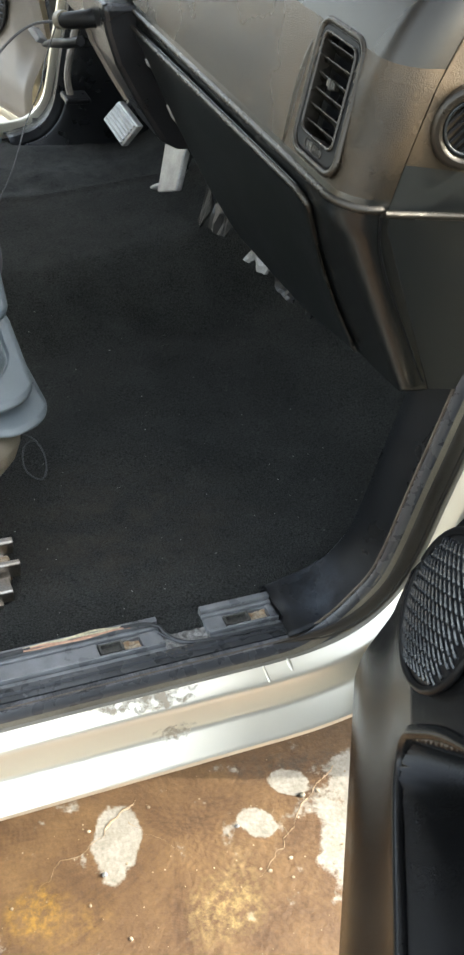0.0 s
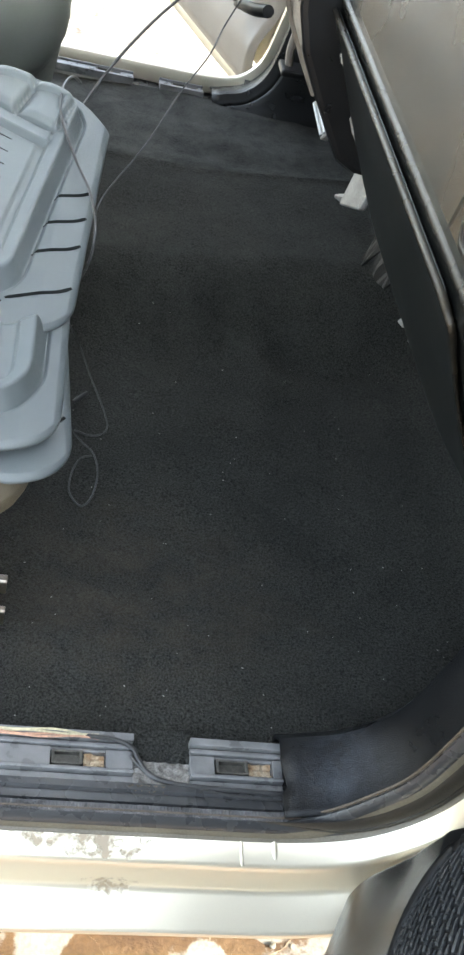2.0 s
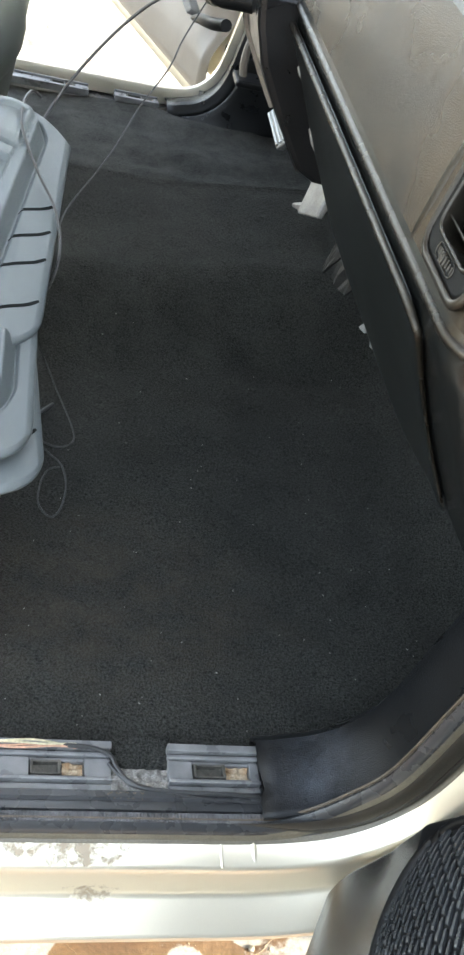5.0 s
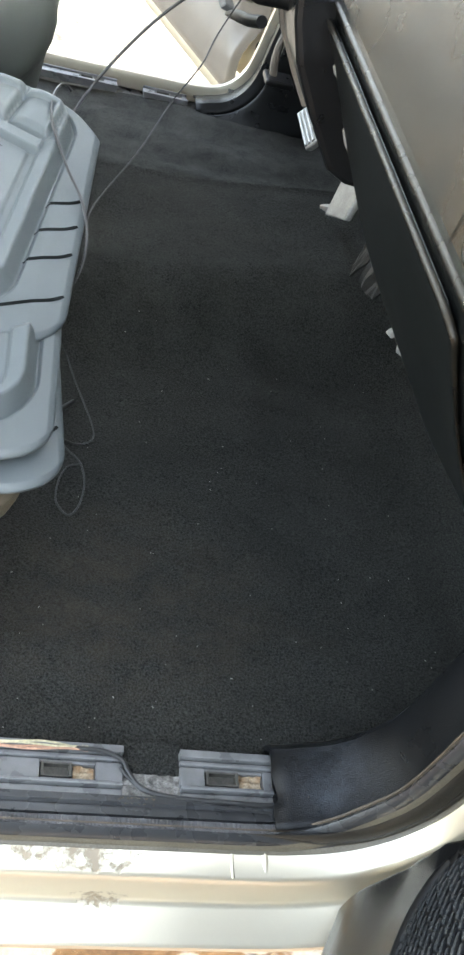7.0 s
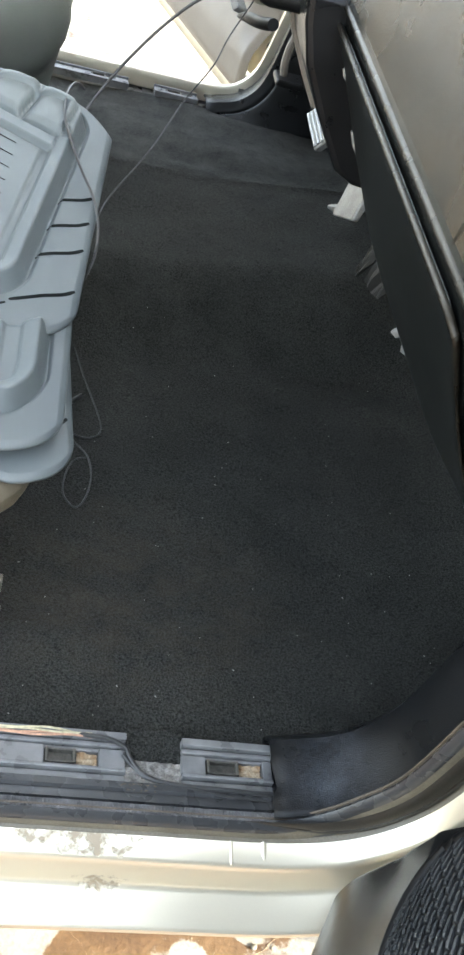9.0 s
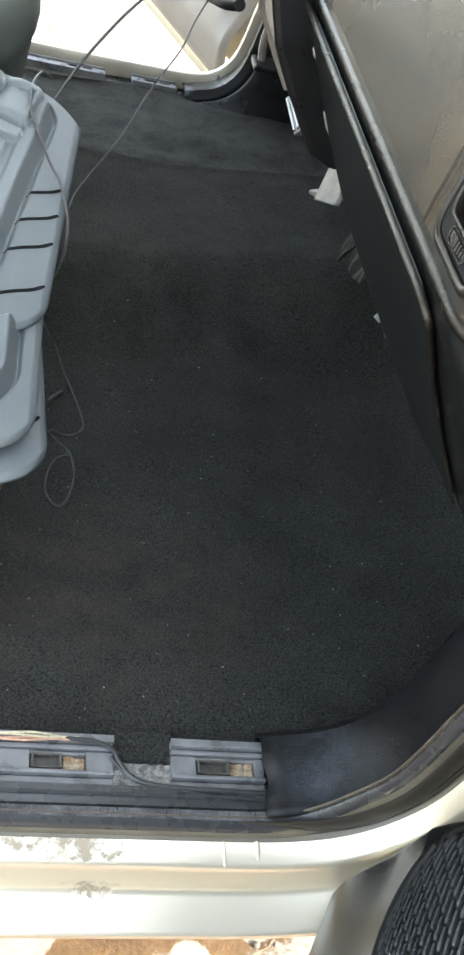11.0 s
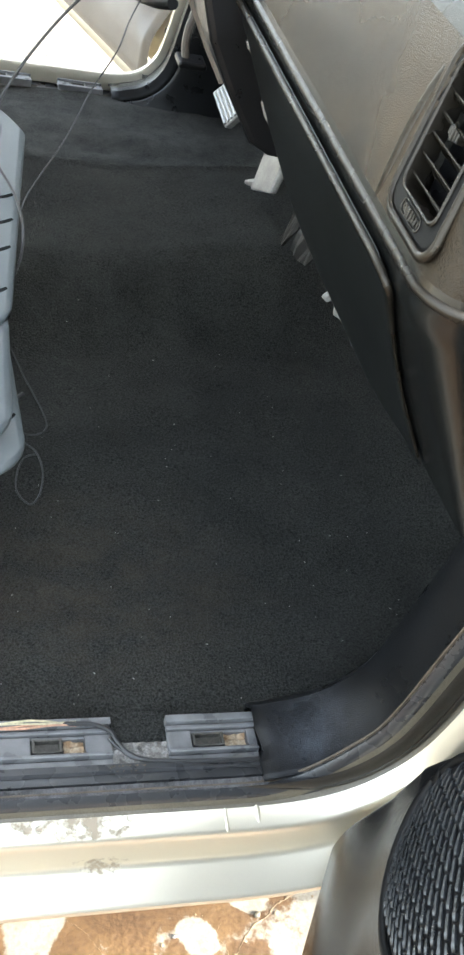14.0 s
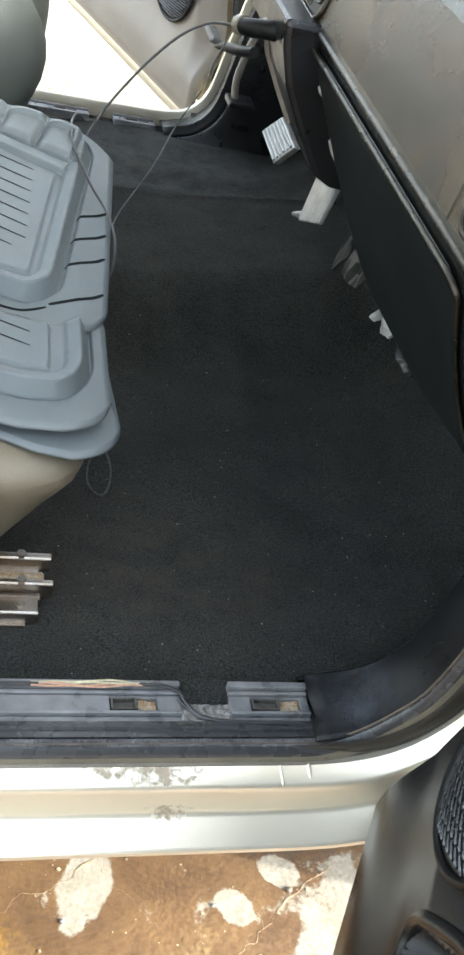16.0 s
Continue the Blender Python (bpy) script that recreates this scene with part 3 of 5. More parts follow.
# wires lying in the near channel, and the taped loom that crosses the gap
wires = thing("wire_bundle", "orange and yellow wires and black loom along the sill", "wires")
for k, (m, dy) in enumerate(((ORANGE, 0.0), (YELLOW, 0.0022), (ORANGE, -0.002), (YELLOW, 0.004))):
    pts = [(-0.192 + 0.0125 * i, -0.0075 + dy * (0.5 + 0.5 * math.sin(math.pi * i / 9)) + 0.001 * math.sin(i * 1.3 + k * 2), 0.4555 + 0.001 * math.sin(i * 0.9 + k)) for i in range(10)]
    part("wire", tube(spline(pts, 5), 0.0010, 6), m, wires)
part("loom", tube(spline([(-0.9, -0.0065, 0.4545), (-0.6, -0.007, 0.4545), (-0.4, -0.0065, 0.4548), (-0.25, -0.0075, 0.455), (-0.185, -0.007, 0.455)], 6), 0.0026, 8), CABLE, wires, "black taped loom")
part("loom", tube(spline([(-0.09, -0.0065, 0.455), (-0.085, -0.0075, 0.4565), (-0.066, -0.009, 0.4565), (-0.051, -0.014, 0.454), (-0.045, -0.021, 0.4485), (-0.036, -0.033, 0.4475), (-0.02, -0.0405, 0.4475), (0.01, -0.0445, 0.449), (0.045, -0.0465, 0.451), (0.075, -0.0475, 0.45), (0.1, -0.049, 0.447)], 6), 0.0020, 8), CABLE, wires, "black taped loom")
part("loom", tube(spline([(-0.052, -0.019, 0.45), (-0.043, -0.028, 0.4475), (-0.03, -0.038, 0.4465), (-0.005, -0.0435, 0.4475), (0.03, -0.0495, 0.4485), (0.08, -0.052, 0.447)], 6), 0.0014, 8), CABLE, wires, "black taped loom")

debris = thing("dirt_patch", "grey dusty grit in the gap of the sill trim", "dirt")
part("grit", grid(lambda i, j: (-0.05 + 0.052 * i / 24, -0.020 - 0.024 * j / 16, 0.4425 + 0.002 * noise.noise((i * 0.5, j * 0.5, 7)) + 0.0015 * noise.noise((i * 1.7, j * 1.7, 2))), 25, 17), DEBRIS, debris)

CRUMB = mat("crumbled_foam", (0.2, 0.165, 0.115), 0.95, col2=(0.07, 0.062, 0.05), scale=420, spread=0.5, bump=0.9, bscale=1200)
part("foam_crumble", grid(lambda i, j: (-0.055 + 0.034 * i / 24 + 0.002 * noise.noise((j * 0.8, 2, 0)) * (i in (0, 24)), -0.0515 + 0.0075 * j / 7 + 0.0015 * noise.noise((i * 0.7, 9, 0)), 0.4488 + 0.0009 * noise.noise((i * 0.43, j * 0.57, 3)) + 0.0006 * noise.noise((i * 1.31, j * 1.7, 5)) - 0.003 * (j in (0, 7) or i in (0, 24))), 25, 8), CRUMB, debris, "crumbled tan foam")

# ---- kick panels and footwell sides ----
for side in (NEAR, FAR_SILL):
    kp = thing("kick_panel", "black leathery plastic kick panel curving up the door pillar", "kick panel")
    idx0 = next(i for i, e in enumerate(EDGE) if e.x > 0.078)
    def kick(i, j, side=side):
        e, nn = EDGE[idx0 + i], edge_normal(idx0 + i)
        t = min(1.0, j / 12)
        y = -0.071 + 0.079 * t
        n = 0.013 - 0.011 * smooth01(t / 0.8) + 0.016 * smooth01((t - 0.84) / 0.16)
        ragged = 0.0025 * noise.noise((j * 0.9, 4, 0)) + (0.004 if 0.3 < t < 0.5 else 0) - 0.001 if i == 0 else 0
        p = Vector((e.x + nn.x * n + ragged, y, e.y + nn.y * n - (0.004, 0.002, 0.0005, 0, 0)[min(i, 4)]))
        p.x -= 0.008 * (i == 0)
        if j > 12:
            go = (0, 0.006, 0.02, 0.06, 0.14, 0.3, 0.5)[j - 12]
            p += Vector((go * max(0.0, nn.x) ** 1.2, (0.002, 0.004, 0.007, 0.01, 0.012, 0.013)[j - 13], -0.012 * (1 - nn.x) * smooth01(go / 0.03)))
        return side @ p
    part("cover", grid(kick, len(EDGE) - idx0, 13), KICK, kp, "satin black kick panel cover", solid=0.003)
    # black block set slightly proud, drawn in place of a shaded notch
    part("slot", moved(box(0.0815, 0.0945, -0.0265, -0.0225, 0.455, 0.4672), side), BLACK, kp, "black block for the dark of a notch", smooth=False)
    part("side_panel", grid(lambda i, j: kick(i, j + 12), len(EDGE) - idx0, 7), TRIM, kp, "dark footwell side", solid=0.003)

# ---- shell that closes the car ----
part("firewall", box(0.76, 0.78, -0.05, 1.41, 0.3, 1.2), TRIM, body, "dark bulkhead", smooth=False)
part("floor_pan", box(-1.3, 0.76, -0.045, 1.405, 0.30, 0.41), RUBBER, body, "dark underbody", smooth=False)
part("roof", grid(lambda i, j: (-1.9 + 1.85 * i / 12, 0.06 + 1.24 * j / 14, 1.62 + 0.05 * math.sin(math.pi * j / 14)), 13, 15), HEADLINER, body, "pale headliner roof", solid=0.03)
for side in (NEAR, FAR):
    part("cowl_side", moved(box(0.16, 0.78, -0.06, -0.004, 0.29, 0.455), side), RUBBER, body, smooth=False)
    part("hinge_post", moved(box(0.275, 0.78, -0.06, -0.004, 0.455, 1.05), side), RUBBER, body, smooth=False)
    part("front_pillar", moved(tube([(0.24, -0.045, 1.0), (0.2, -0.03, 1.13), (0.08, 0.0, 1.35), (-0.06, 0.06, 1.61)], 0.035, 10), side), PAINT, body)
    part("fender", moved(grid(lambda i, j: (0.27 + 1.1 * i / 10, -0.1 + 0.02 * math.sin(math.pi * j / 8), 0.45 + 0.6 * j / 8), 11, 9), side), PAINT, body, solid=0.02)
    part("rear_pillar", moved(tube([(-1.2, -0.06, 0.45), (-1.2, -0.05, 1.0), (-1.16, 0.03, 1.62)], 0.05, 10), side), PAINT, body)
    part("rear_quarter", moved(box(-2.6, -1.22, -0.09, -0.05, 0.4, 1.0), side), PAINT, body, smooth=False, bevel=0.01)
    # pillar and rear trim lie out of view, added to shape reflections
    part("centre_pillar", moved(prism([(-1.0, -0.055), (-0.86, -0.055), (-0.86, -0.02), (-0.89, 0.0), (-0.98, 0.0), (-1.0, -0.02)], "z", 0.44, 1.62), side), DOORTAN, body, "tan door pillar trim", bevel=0.004)
    part("rear_side_trim", moved(box(-2.58, -1.03, -0.046, -0.01, 0.42, 1.02), side), DOORTAN, body, "tan rear side trim", smooth=False, bevel=0.01)
part("rear_wall", box(-2.65, -2.6, -0.09, 1.45, 0.4, 1.62), HEADLINER, body, smooth=False)
pane = part("windscreen", grid(lambda i, j: (0.55 - 0.6 * i / 6, -0.02 + 1.4 * j / 8, 1.13 + 0.49 * i / 6), 7, 9), GLASS, body, "clear windscreen", solid=0.004)
pane.visible_shadow = False
part("bonnet", grid(lambda i, j: (0.56 + 0.95 * i / 8, -0.06 + 1.48 * j / 8, 1.1 - 0.06 * (i / 8) ** 2), 9, 9), PAINT, body, solid=0.02)

for side in (NEAR, FAR):
    section = [(0.19, -0.055), (0.2, -0.075), (0.25, -0.088), (0.3, -0.088), (0.322, -0.078), (0.33, -0.06), (0.332, 0.02), (0.33, 0.1), (0.322, 0.118), (0.3, 0.128), (0.2, 0.12), (0.19, 0.1)]
    def lathe(i, j, side=side, section=section):
        r, y = section[j]
        q = 2 * math.pi * i / 48
        return side @ Vector((0.80 + r * math.cos(q), y - 0.006, 0.331 + r * math.sin(q)))
    tyre = part("tyre", grid(lathe, 48, len(section), wrap_u=True), RUBBER, body, "black tyre")
    def disc(i, j, side=side):
        r, y = ((0.192, -0.058), (0.185, -0.045), (0.12, -0.035), (0.06, -0.06), (0.002, -0.062))[j]
        q = 2 * math.pi * i / 48
        return side @ Vector((0.80 + r * math.cos(q), y - 0.006, 0.331 + r * math.sin(q)))
    part("rim", grid(disc, 48, 5, wrap_u=True), ALU, body, "silver wheel rim")

# ---- dashboard ----
dash = thing("dashboard", "black grained plastic dashboard with a painted-in tan sheen", "dashboard")
FRONT = 0.034
BOTTOM = [(-0.2, 0.43), (-0.1, 0.40), (-0.05, 0.32), (0.0, 0.29), (0.09, 0.25), (0.19, 0.215), (0.28, 0.175), (0.35, 0.16), (0.41, 0.19), (0.46, 0.25), (0.5, 0.4), (0.54, 0.52), (2.0, 0.55)]


def bottom_u(y):
    """How far up its slope the lower edge of the dash lies, along the car's width."""
    for (ya, ua), (yb, ub) in zip(BOTTOM, BOTTOM[1:]):
        if y <= yb:
            return ua + (ub - ua) * max(0.0, (y - ya) / (yb - ya))
    return 0.0


def slope(u):
    """The slanting face under the bead, u from the lowest edge to the bead: x and z."""
    return 0.2 - 0.1615 * u, 0.659 + 0.2745 * u


LOWER = [-0.2, -0.04, 0.0, 0.03, 0.2, 0.4, 0.6, 0.8, 0.93, 0.985]
UPPER = [(0.0078, 0.938), (0.0068, 0.9445), (0.0050, 0.9478), (0.0056, 0.9512), (0.0068, 0.9555), (0.0082, 0.962), (0.0100, 0.970), (0.0128, 0.982), (0.0175, 1.0), (0.028, 1.035), (0.043, 1.066), (0.060, 1.09), (0.082, 1.110), (0.13, 1.124), (0.25, 1.135), (0.52, 1.145)]


def dash_point(k, s):
    """Row k of the section; s below 0: metres of the straight run before the corner; 0 to 1: round the corner; past 1: along the end."""
    a = min(max(s, 0.0), 1.0) * math.pi / 2
    y0 = -0.058 - min(s, 0.0)
    if k < len(LOWER):
        f = LOWER[k]
        u0 = bottom_u(y0) + 0.03 * smooth01(s)
        x, z = slope(u0 + (1 - u0) * max(f, 0.0))
        x += 0.0025
        if f < 0:
            x, z = x + (0.16 if f < -0.1 else 0.02), z + (0.02 if f < -0.1 else -0.004)
        d = x - FRONT
    else:
        d, z = UPPER[k - len(LOWER)]
    end = -0.092 + 0.2 * d
    z -= (0.002 * smooth01(s) + 0.17 * max(0.0, s - 1)) * smooth01((1.06 - z) / 0.05)
    turn = 0.032 - 0.1 * max(0.0, d - 0.01) * (z < 0.94)
    return Vector((FRONT + d + turn * (1 - math.cos(a)) + max(0.0, s - 1), y0 + (end + 0.058) * math.sin(a), z))


def dash_sheet(steps, first, last):
    return grid(lambda i, j: dash_point(first + j, steps[i]), len(steps), last - first)


straight = [-1.37 + 0.1 * k for k in range(10)] + [-0.42 + 0.02 * k for k in range(21)]
LOW, ALL = len(LOWER), len(LOWER) + len(UPPER)
run = straight + [k / 12 for k in range(0, 13)] + [1.006]


def between(k, s):
    """The section between its rows, k with a fraction."""
    i = min(int(k), ALL - 2)
    p = [dash_point(min(max(q, LOW + 4), ALL - 1), s) for q in (i - 1, i, i + 1, i + 2)]
    t = k - i
    return 0.5 * (2 * p[1] + (p[2] - p[0]) * t + (2 * p[0] - 5 * p[1] + 4 * p[2] - p[3]) * t * t + (3 * p[1] - p[0] - 3 * p[2] + p[3]) * t ** 3)


VENTS = [(-0.017, 1.0085, 0.0547, 0.049, 0.066, 6, 0.33), (0.465, 1.0, 0.0528, 0.07, 0.066, 4, 0.0)]
fine_run = sorted(set(run + [-0.1 + 0.003 * k for k in range(34)] + [-0.58 + 0.004 * k for k in range(36)]))
CREASE = 32
for first, last, name, skin_of, words in ((0, CREASE, "pad", DASH_UP, "grained dash pad with tan sheen painted in"), (CREASE, (ALL - LOW - 5) * 6, "top_cover", DASH_TOP, "dark satin top of the dash")):
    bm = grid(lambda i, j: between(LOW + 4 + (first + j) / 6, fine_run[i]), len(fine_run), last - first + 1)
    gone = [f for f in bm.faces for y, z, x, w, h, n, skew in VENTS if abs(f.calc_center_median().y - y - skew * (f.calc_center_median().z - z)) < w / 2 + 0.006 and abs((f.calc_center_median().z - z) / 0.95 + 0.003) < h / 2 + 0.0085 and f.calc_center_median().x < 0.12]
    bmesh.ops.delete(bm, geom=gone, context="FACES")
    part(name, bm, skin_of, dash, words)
part("lower_body", dash_sheet(run, 0, LOW + 5), DASH_BODY, dash, "smooth black dash body with a rounded bead")
ends = [1.0068 + 0.05 * k for k in range(9)]
part("end_cap", dash_sheet(ends, 0, LOW + 5), DASH, dash, "smooth black end cap")
part("end_strip", dash_sheet(ends, LOW + 4, LOW + 8), DASH, dash, "smooth black band along the end")
part("end_pad", dash_sheet(ends, LOW + 7, ALL), DASH_UP, dash, "grained end of the dash pad")


BULGE = 0.012


def panel_point(u, y, out):
    """Lower panel surface: u from the lowest edge to the bead."""
    x, z = slope(u)
    n = Vector((-0.2745, 0, -0.1615)).normalized()
    return Vector((x, y, z)) + n * (BULGE * math.sin(math.pi * u) + out)


def panel_side(u):
    """Outer end of the lower panel, at the height u."""
    return -0.037 + 0.064 * math.sin(math.pi / 2 * min(1.0, max(0.0, 1 - u) / 0.62))


def lower_panel():
    """A panel with rounded borders; its outer end follows a slanting crease."""
    U = [0, 0.004, 0.012, 0.03] + [0.06 + 0.88 * k / 16 for k in range(17)] + [0.97, 0.985, 0.995, 1.0]
    V = [0, 0.003, 0.01, 0.03] + [0.06 + 0.88 * k / 20 for k in range(21)] + [0.96, 0.97, 0.98, 0.99, 0.996, 1.0]
    def fn(i, j):
        f, v = U[i], V[j]
        v -= 0.014 * smooth01((f - 0.9) / 0.1) * smooth01((v - 0.9) / 0.1)
        u = f
        for _ in range(3):
            left = 0.405 - 0.12 * min(0.4, max(0.0, 1 - u))
            y = left + (panel_side(u) - left) * v
            u = bottom_u(y) + 0.004 + (0.998 - bottom_u(y)) * f
        y = max(y, -0.0325 + 0.02 * (1 - math.sqrt(max(0.0, 1 - (max(0.0, u - 0.965) / 0.038) ** 2))))
        e = min(min(f, 1 - f) * 0.3, min(V[j], 1 - V[j]) * 0.44)
        h = 0.0034 * math.sqrt(max(0.0, 1 - (1 - min(1.0, e / 0.006)) ** 2)) - 0.0022
        h += 0.0012 * smooth01((f - 0.92) / 0.04) * smooth01((1 - f) / 0.03)
        h += 0.001 * smooth01((v - 0.93) / 0.03)
        h -= (BULGE - 0.001) * math.sin(math.pi * u) * (1 - smooth01((1 - v) / 0.4))
        return panel_point(u, y, h)
    return grid(fn, len(U), len(V))


lower = part("lower_panel", lower_panel(), DASH, dash, "black lower dash panel")
rim = [(1.0, y) for y in (0.402, 0.33, 0.25, 0.17, 0.1, 0.05, 0.015, -0.006)] + [(0.998, -0.018), (0.989, -0.0275), (0.973, -0.0318), (0.95, -0.0302)] + [(u, panel_side(u) - 0.001) for u in (0.9, 0.82, 0.72, 0.62, 0.52, 0.42, 0.32)]
rim = spline([panel_point(u, y, 0.001 - BULGE * math.sin(math.pi * u)) for u, y in rim], 5)
part("edge_bead", tube(rim, 0.0027, 12, taper=[1.0 - 0.62 * smooth01((k / len(rim) - 0.45) / 0.5) for k in range(len(rim))]), BEAD, lower, "thin rounded edge catching the light")
bead = [dash_point(LOW + 3, q) + Vector((0.0008, 0, -0.0035)) for q in run[:-1]]
part("pad_bead", tube(bead, 0.0036, 12), BEAD, dash, "rounded bead under the dash pad")
bead = [Vector((0.0705 + 0.03 * k, -0.0975 - 0.002 * k, 0.9455 - 0.0025 * k)) for k in range(10)]
part("end_bead", tube(bead, 0.0032, 12), BEAD, dash, "rounded bead along the dash end")
joint = spline([(0.0717, -0.0915, 0.9408), (0.0767, -0.0887, 0.9173), (0.0897, -0.0853, 0.8883), (0.1047, -0.0823, 0.8632), (0.1217, -0.079, 0.8345), (0.1504, -0.0733, 0.7861), (0.163, -0.0712, 0.7665)], 5)
part("end_seam", tube([p + Vector((0, -0.0008, 0)) for p in joint], 0.0011, 6), VENT_BLACK, dash, "dark joint before the dash end cap")
STACK = [(0.004, 0.955), (0.010, 0.925), (0.022, 0.892), (0.046, 0.852), (0.066, 0.822), (0.08, 0.802), (0.1, 0.792), (0.15, 0.788), (0.26, 0.788), (0.26, 0.955)]
part("centre_console", prism(STACK, "y", 0.404, 0.50), BLACK, dash, "dark centre stack", smooth=False, bevel=0.006)
part("edge_trim", tube([(x - 0.001, 0.498, z) for x, z in STACK[1:5]], 0.0035, 6), DOORTAN, dash, "thin tan edge")
# pale slivers built in place of slots of light along the panel's edge
for u, y, long in ((0.875, 0.392, 0.007), (0.70, 0.3725, 0.014)):
    foot, head = panel_point(u - long / 0.32, y - 0.0015, -0.002), panel_point(u + long / 0.32, y + 0.001, 0.0)
    part("light_sliver", tube([foot, foot.lerp(head, 0.5), head], 0.0036, 6, taper=[0.3, 1.0, 0.7]), ALU, dash, "pale sliver for a slot of light")


def vent(yc, zc, xc, w, h, slats, skew, name):
    m = frame_of((xc, yc, zc), (0, -1, 0), (0.32, 0, 0.95))
    m = m @ Matrix(((1, -skew, 0, 0), (0, 1, 0, 0), (0, 0, 1, 0), (0, 0, 0, 1)))
    low = m @ Matrix.Translation((0, -0.0037, 0))
    path = [Vector((x, y, 0.0)) for x, y in rrect(w + 0.0205, h + 0.0255, 0.0135, 8)]
    v = part(name, moved(tube(path + path[:1], 0.0027, 12), low), HOUSING, dash, "thin rounded air vent surround")
    face = [(x, y + 0.0037) for x, y in rrect(w + 0.002, h + 0.002, 0.007)]
    part("bezel", moved(ring(rrect(w + 0.016, h + 0.0205, 0.0115), face, -0.013, 0.001), low), VENT_BLACK, v, "black vent face", bevel=0.0015)
    part("opening_rim", moved(ring(rrect(w + 0.0050, h + 0.0050, 0.008), rrect(w + 0.0005, h + 0.0005, 0.0065), -0.012, 0.0028), m), BEAD, v, "glossy black opening rim", bevel=0.0012)
    part("well", moved(prism(rrect(w + 0.006, h + 0.006, 0.008), "z", -0.02, -0.018), m), BLACK, v, smooth=False)
    g = h / slats
    for k in range(slats):
        yy = h / 2 - g * (k + 0.62)
        bm = prism([(yy - 0.0055, -0.014), (yy - 0.0045, -0.0145), (yy + 0.003, -0.0015), (yy + 0.0028, -0.0005), (yy + 0.0016, -0.0008)], "x", -w / 2, w / 2)
        part("slat", moved(bm, m), BEAD, v, smooth=False, bevel=0.0005)
    bm = bmesh.new()
    for k in range(5):
        a = 0.0026 * (k - 2)
        box(a - 0.0011, a + 0.0011, -0.0035 + abs(k - 2) * 0.0006, 0.0035 - abs(k - 2) * 0.0006, -0.004, 0.0022 - abs(k - 2) * 0.0005, bm)
    part("slider", moved(bm, m @ Matrix.Translation((0.0, 0.004, 0))), BEAD, v, "small ribbed slider", smooth=False, bevel=0.0004)
    bm = bmesh.new()
    for k in range(9):
        a = 0.0027 * (k - 4)
        t = abs(k - 4) / 4
        box(a - 0.0009, a + 0.0009, -0.0030 * (1 - 0.35 * t), 0.0030 * (1 - 0.35 * t), -0.006, 0.0036 - 0.0020 * t, bm)
    part("thumbwheel", moved(bm, m @ Matrix.Translation((-0.001, -h / 2 - 0.0072, 0))), BEAD, v, "ribbed dark thumbwheel", smooth=False, bevel=0.0004)
    socket = m @ Matrix.Translation((-0.001, -h / 2 - 0.0072, 0.0006))
    part("wheel_socket", moved(ring(rrect(0.0285, 0.0082, 0.0040), rrect(0.0265, 0.0066, 0.0032), -0.004, 0.0012), socket), BEAD, v, "raised oval rim round the thumbwheel", bevel=0.0005)
    return v


for place in VENTS:
    vent(*place, "air_vent")

ridge = spline([(0.0435, 0.021, 0.952), (0.0475, 0.0235, 0.972), (0.0545, 0.0285, 1.0), (0.064, 0.032, 1.028), (0.08, 0.033, 1.05)], 5)
part("ridge", tube(ridge, 0.005, 12, taper=[0.35 + 0.65 * math.sin(math.pi * min(1.0, 0.12 + 0.8 * k / 20)) ** 0.5 for k in range(21)]), HOUSING, dash, "raised ridge beside the vent")

# round demister at the end of the dash
dm = frame_of((0.132, -0.093, 1.006), (0.93, -0.30, 0), (0, 0, 1))


def circle(r, n=28):
    return [(r * math.cos(2 * math.pi * k / n), r * math.sin(2 * math.pi * k / n)) for k in range(n)]


rv = part("demister", moved(ring(circle(0.031), circle(0.022), -0.014, 0.007), dm), HOUSING, dash, "round demister ring", bevel=0.003)
part("inner_ring", moved(ring(circle(0.0215), circle(0.0185), -0.012, 0.004), dm), DASH, rv, bevel=0.001)
part("well", moved(prism(circle(0.0215), "z", -0.014, -0.011), dm), BLACK, rv, smooth=False)
for k in range(6):
    a = -0.0145 + 0.0058 * k
    l = math.sqrt(0.0188 ** 2 - a * a)
    part("slat", moved(box(-l, l, a - 0.001, a + 0.001, -0.01, 0.002), dm @ pose(0, 0, 0, 0, 0, 50)), BLACK, rv, smooth=False)

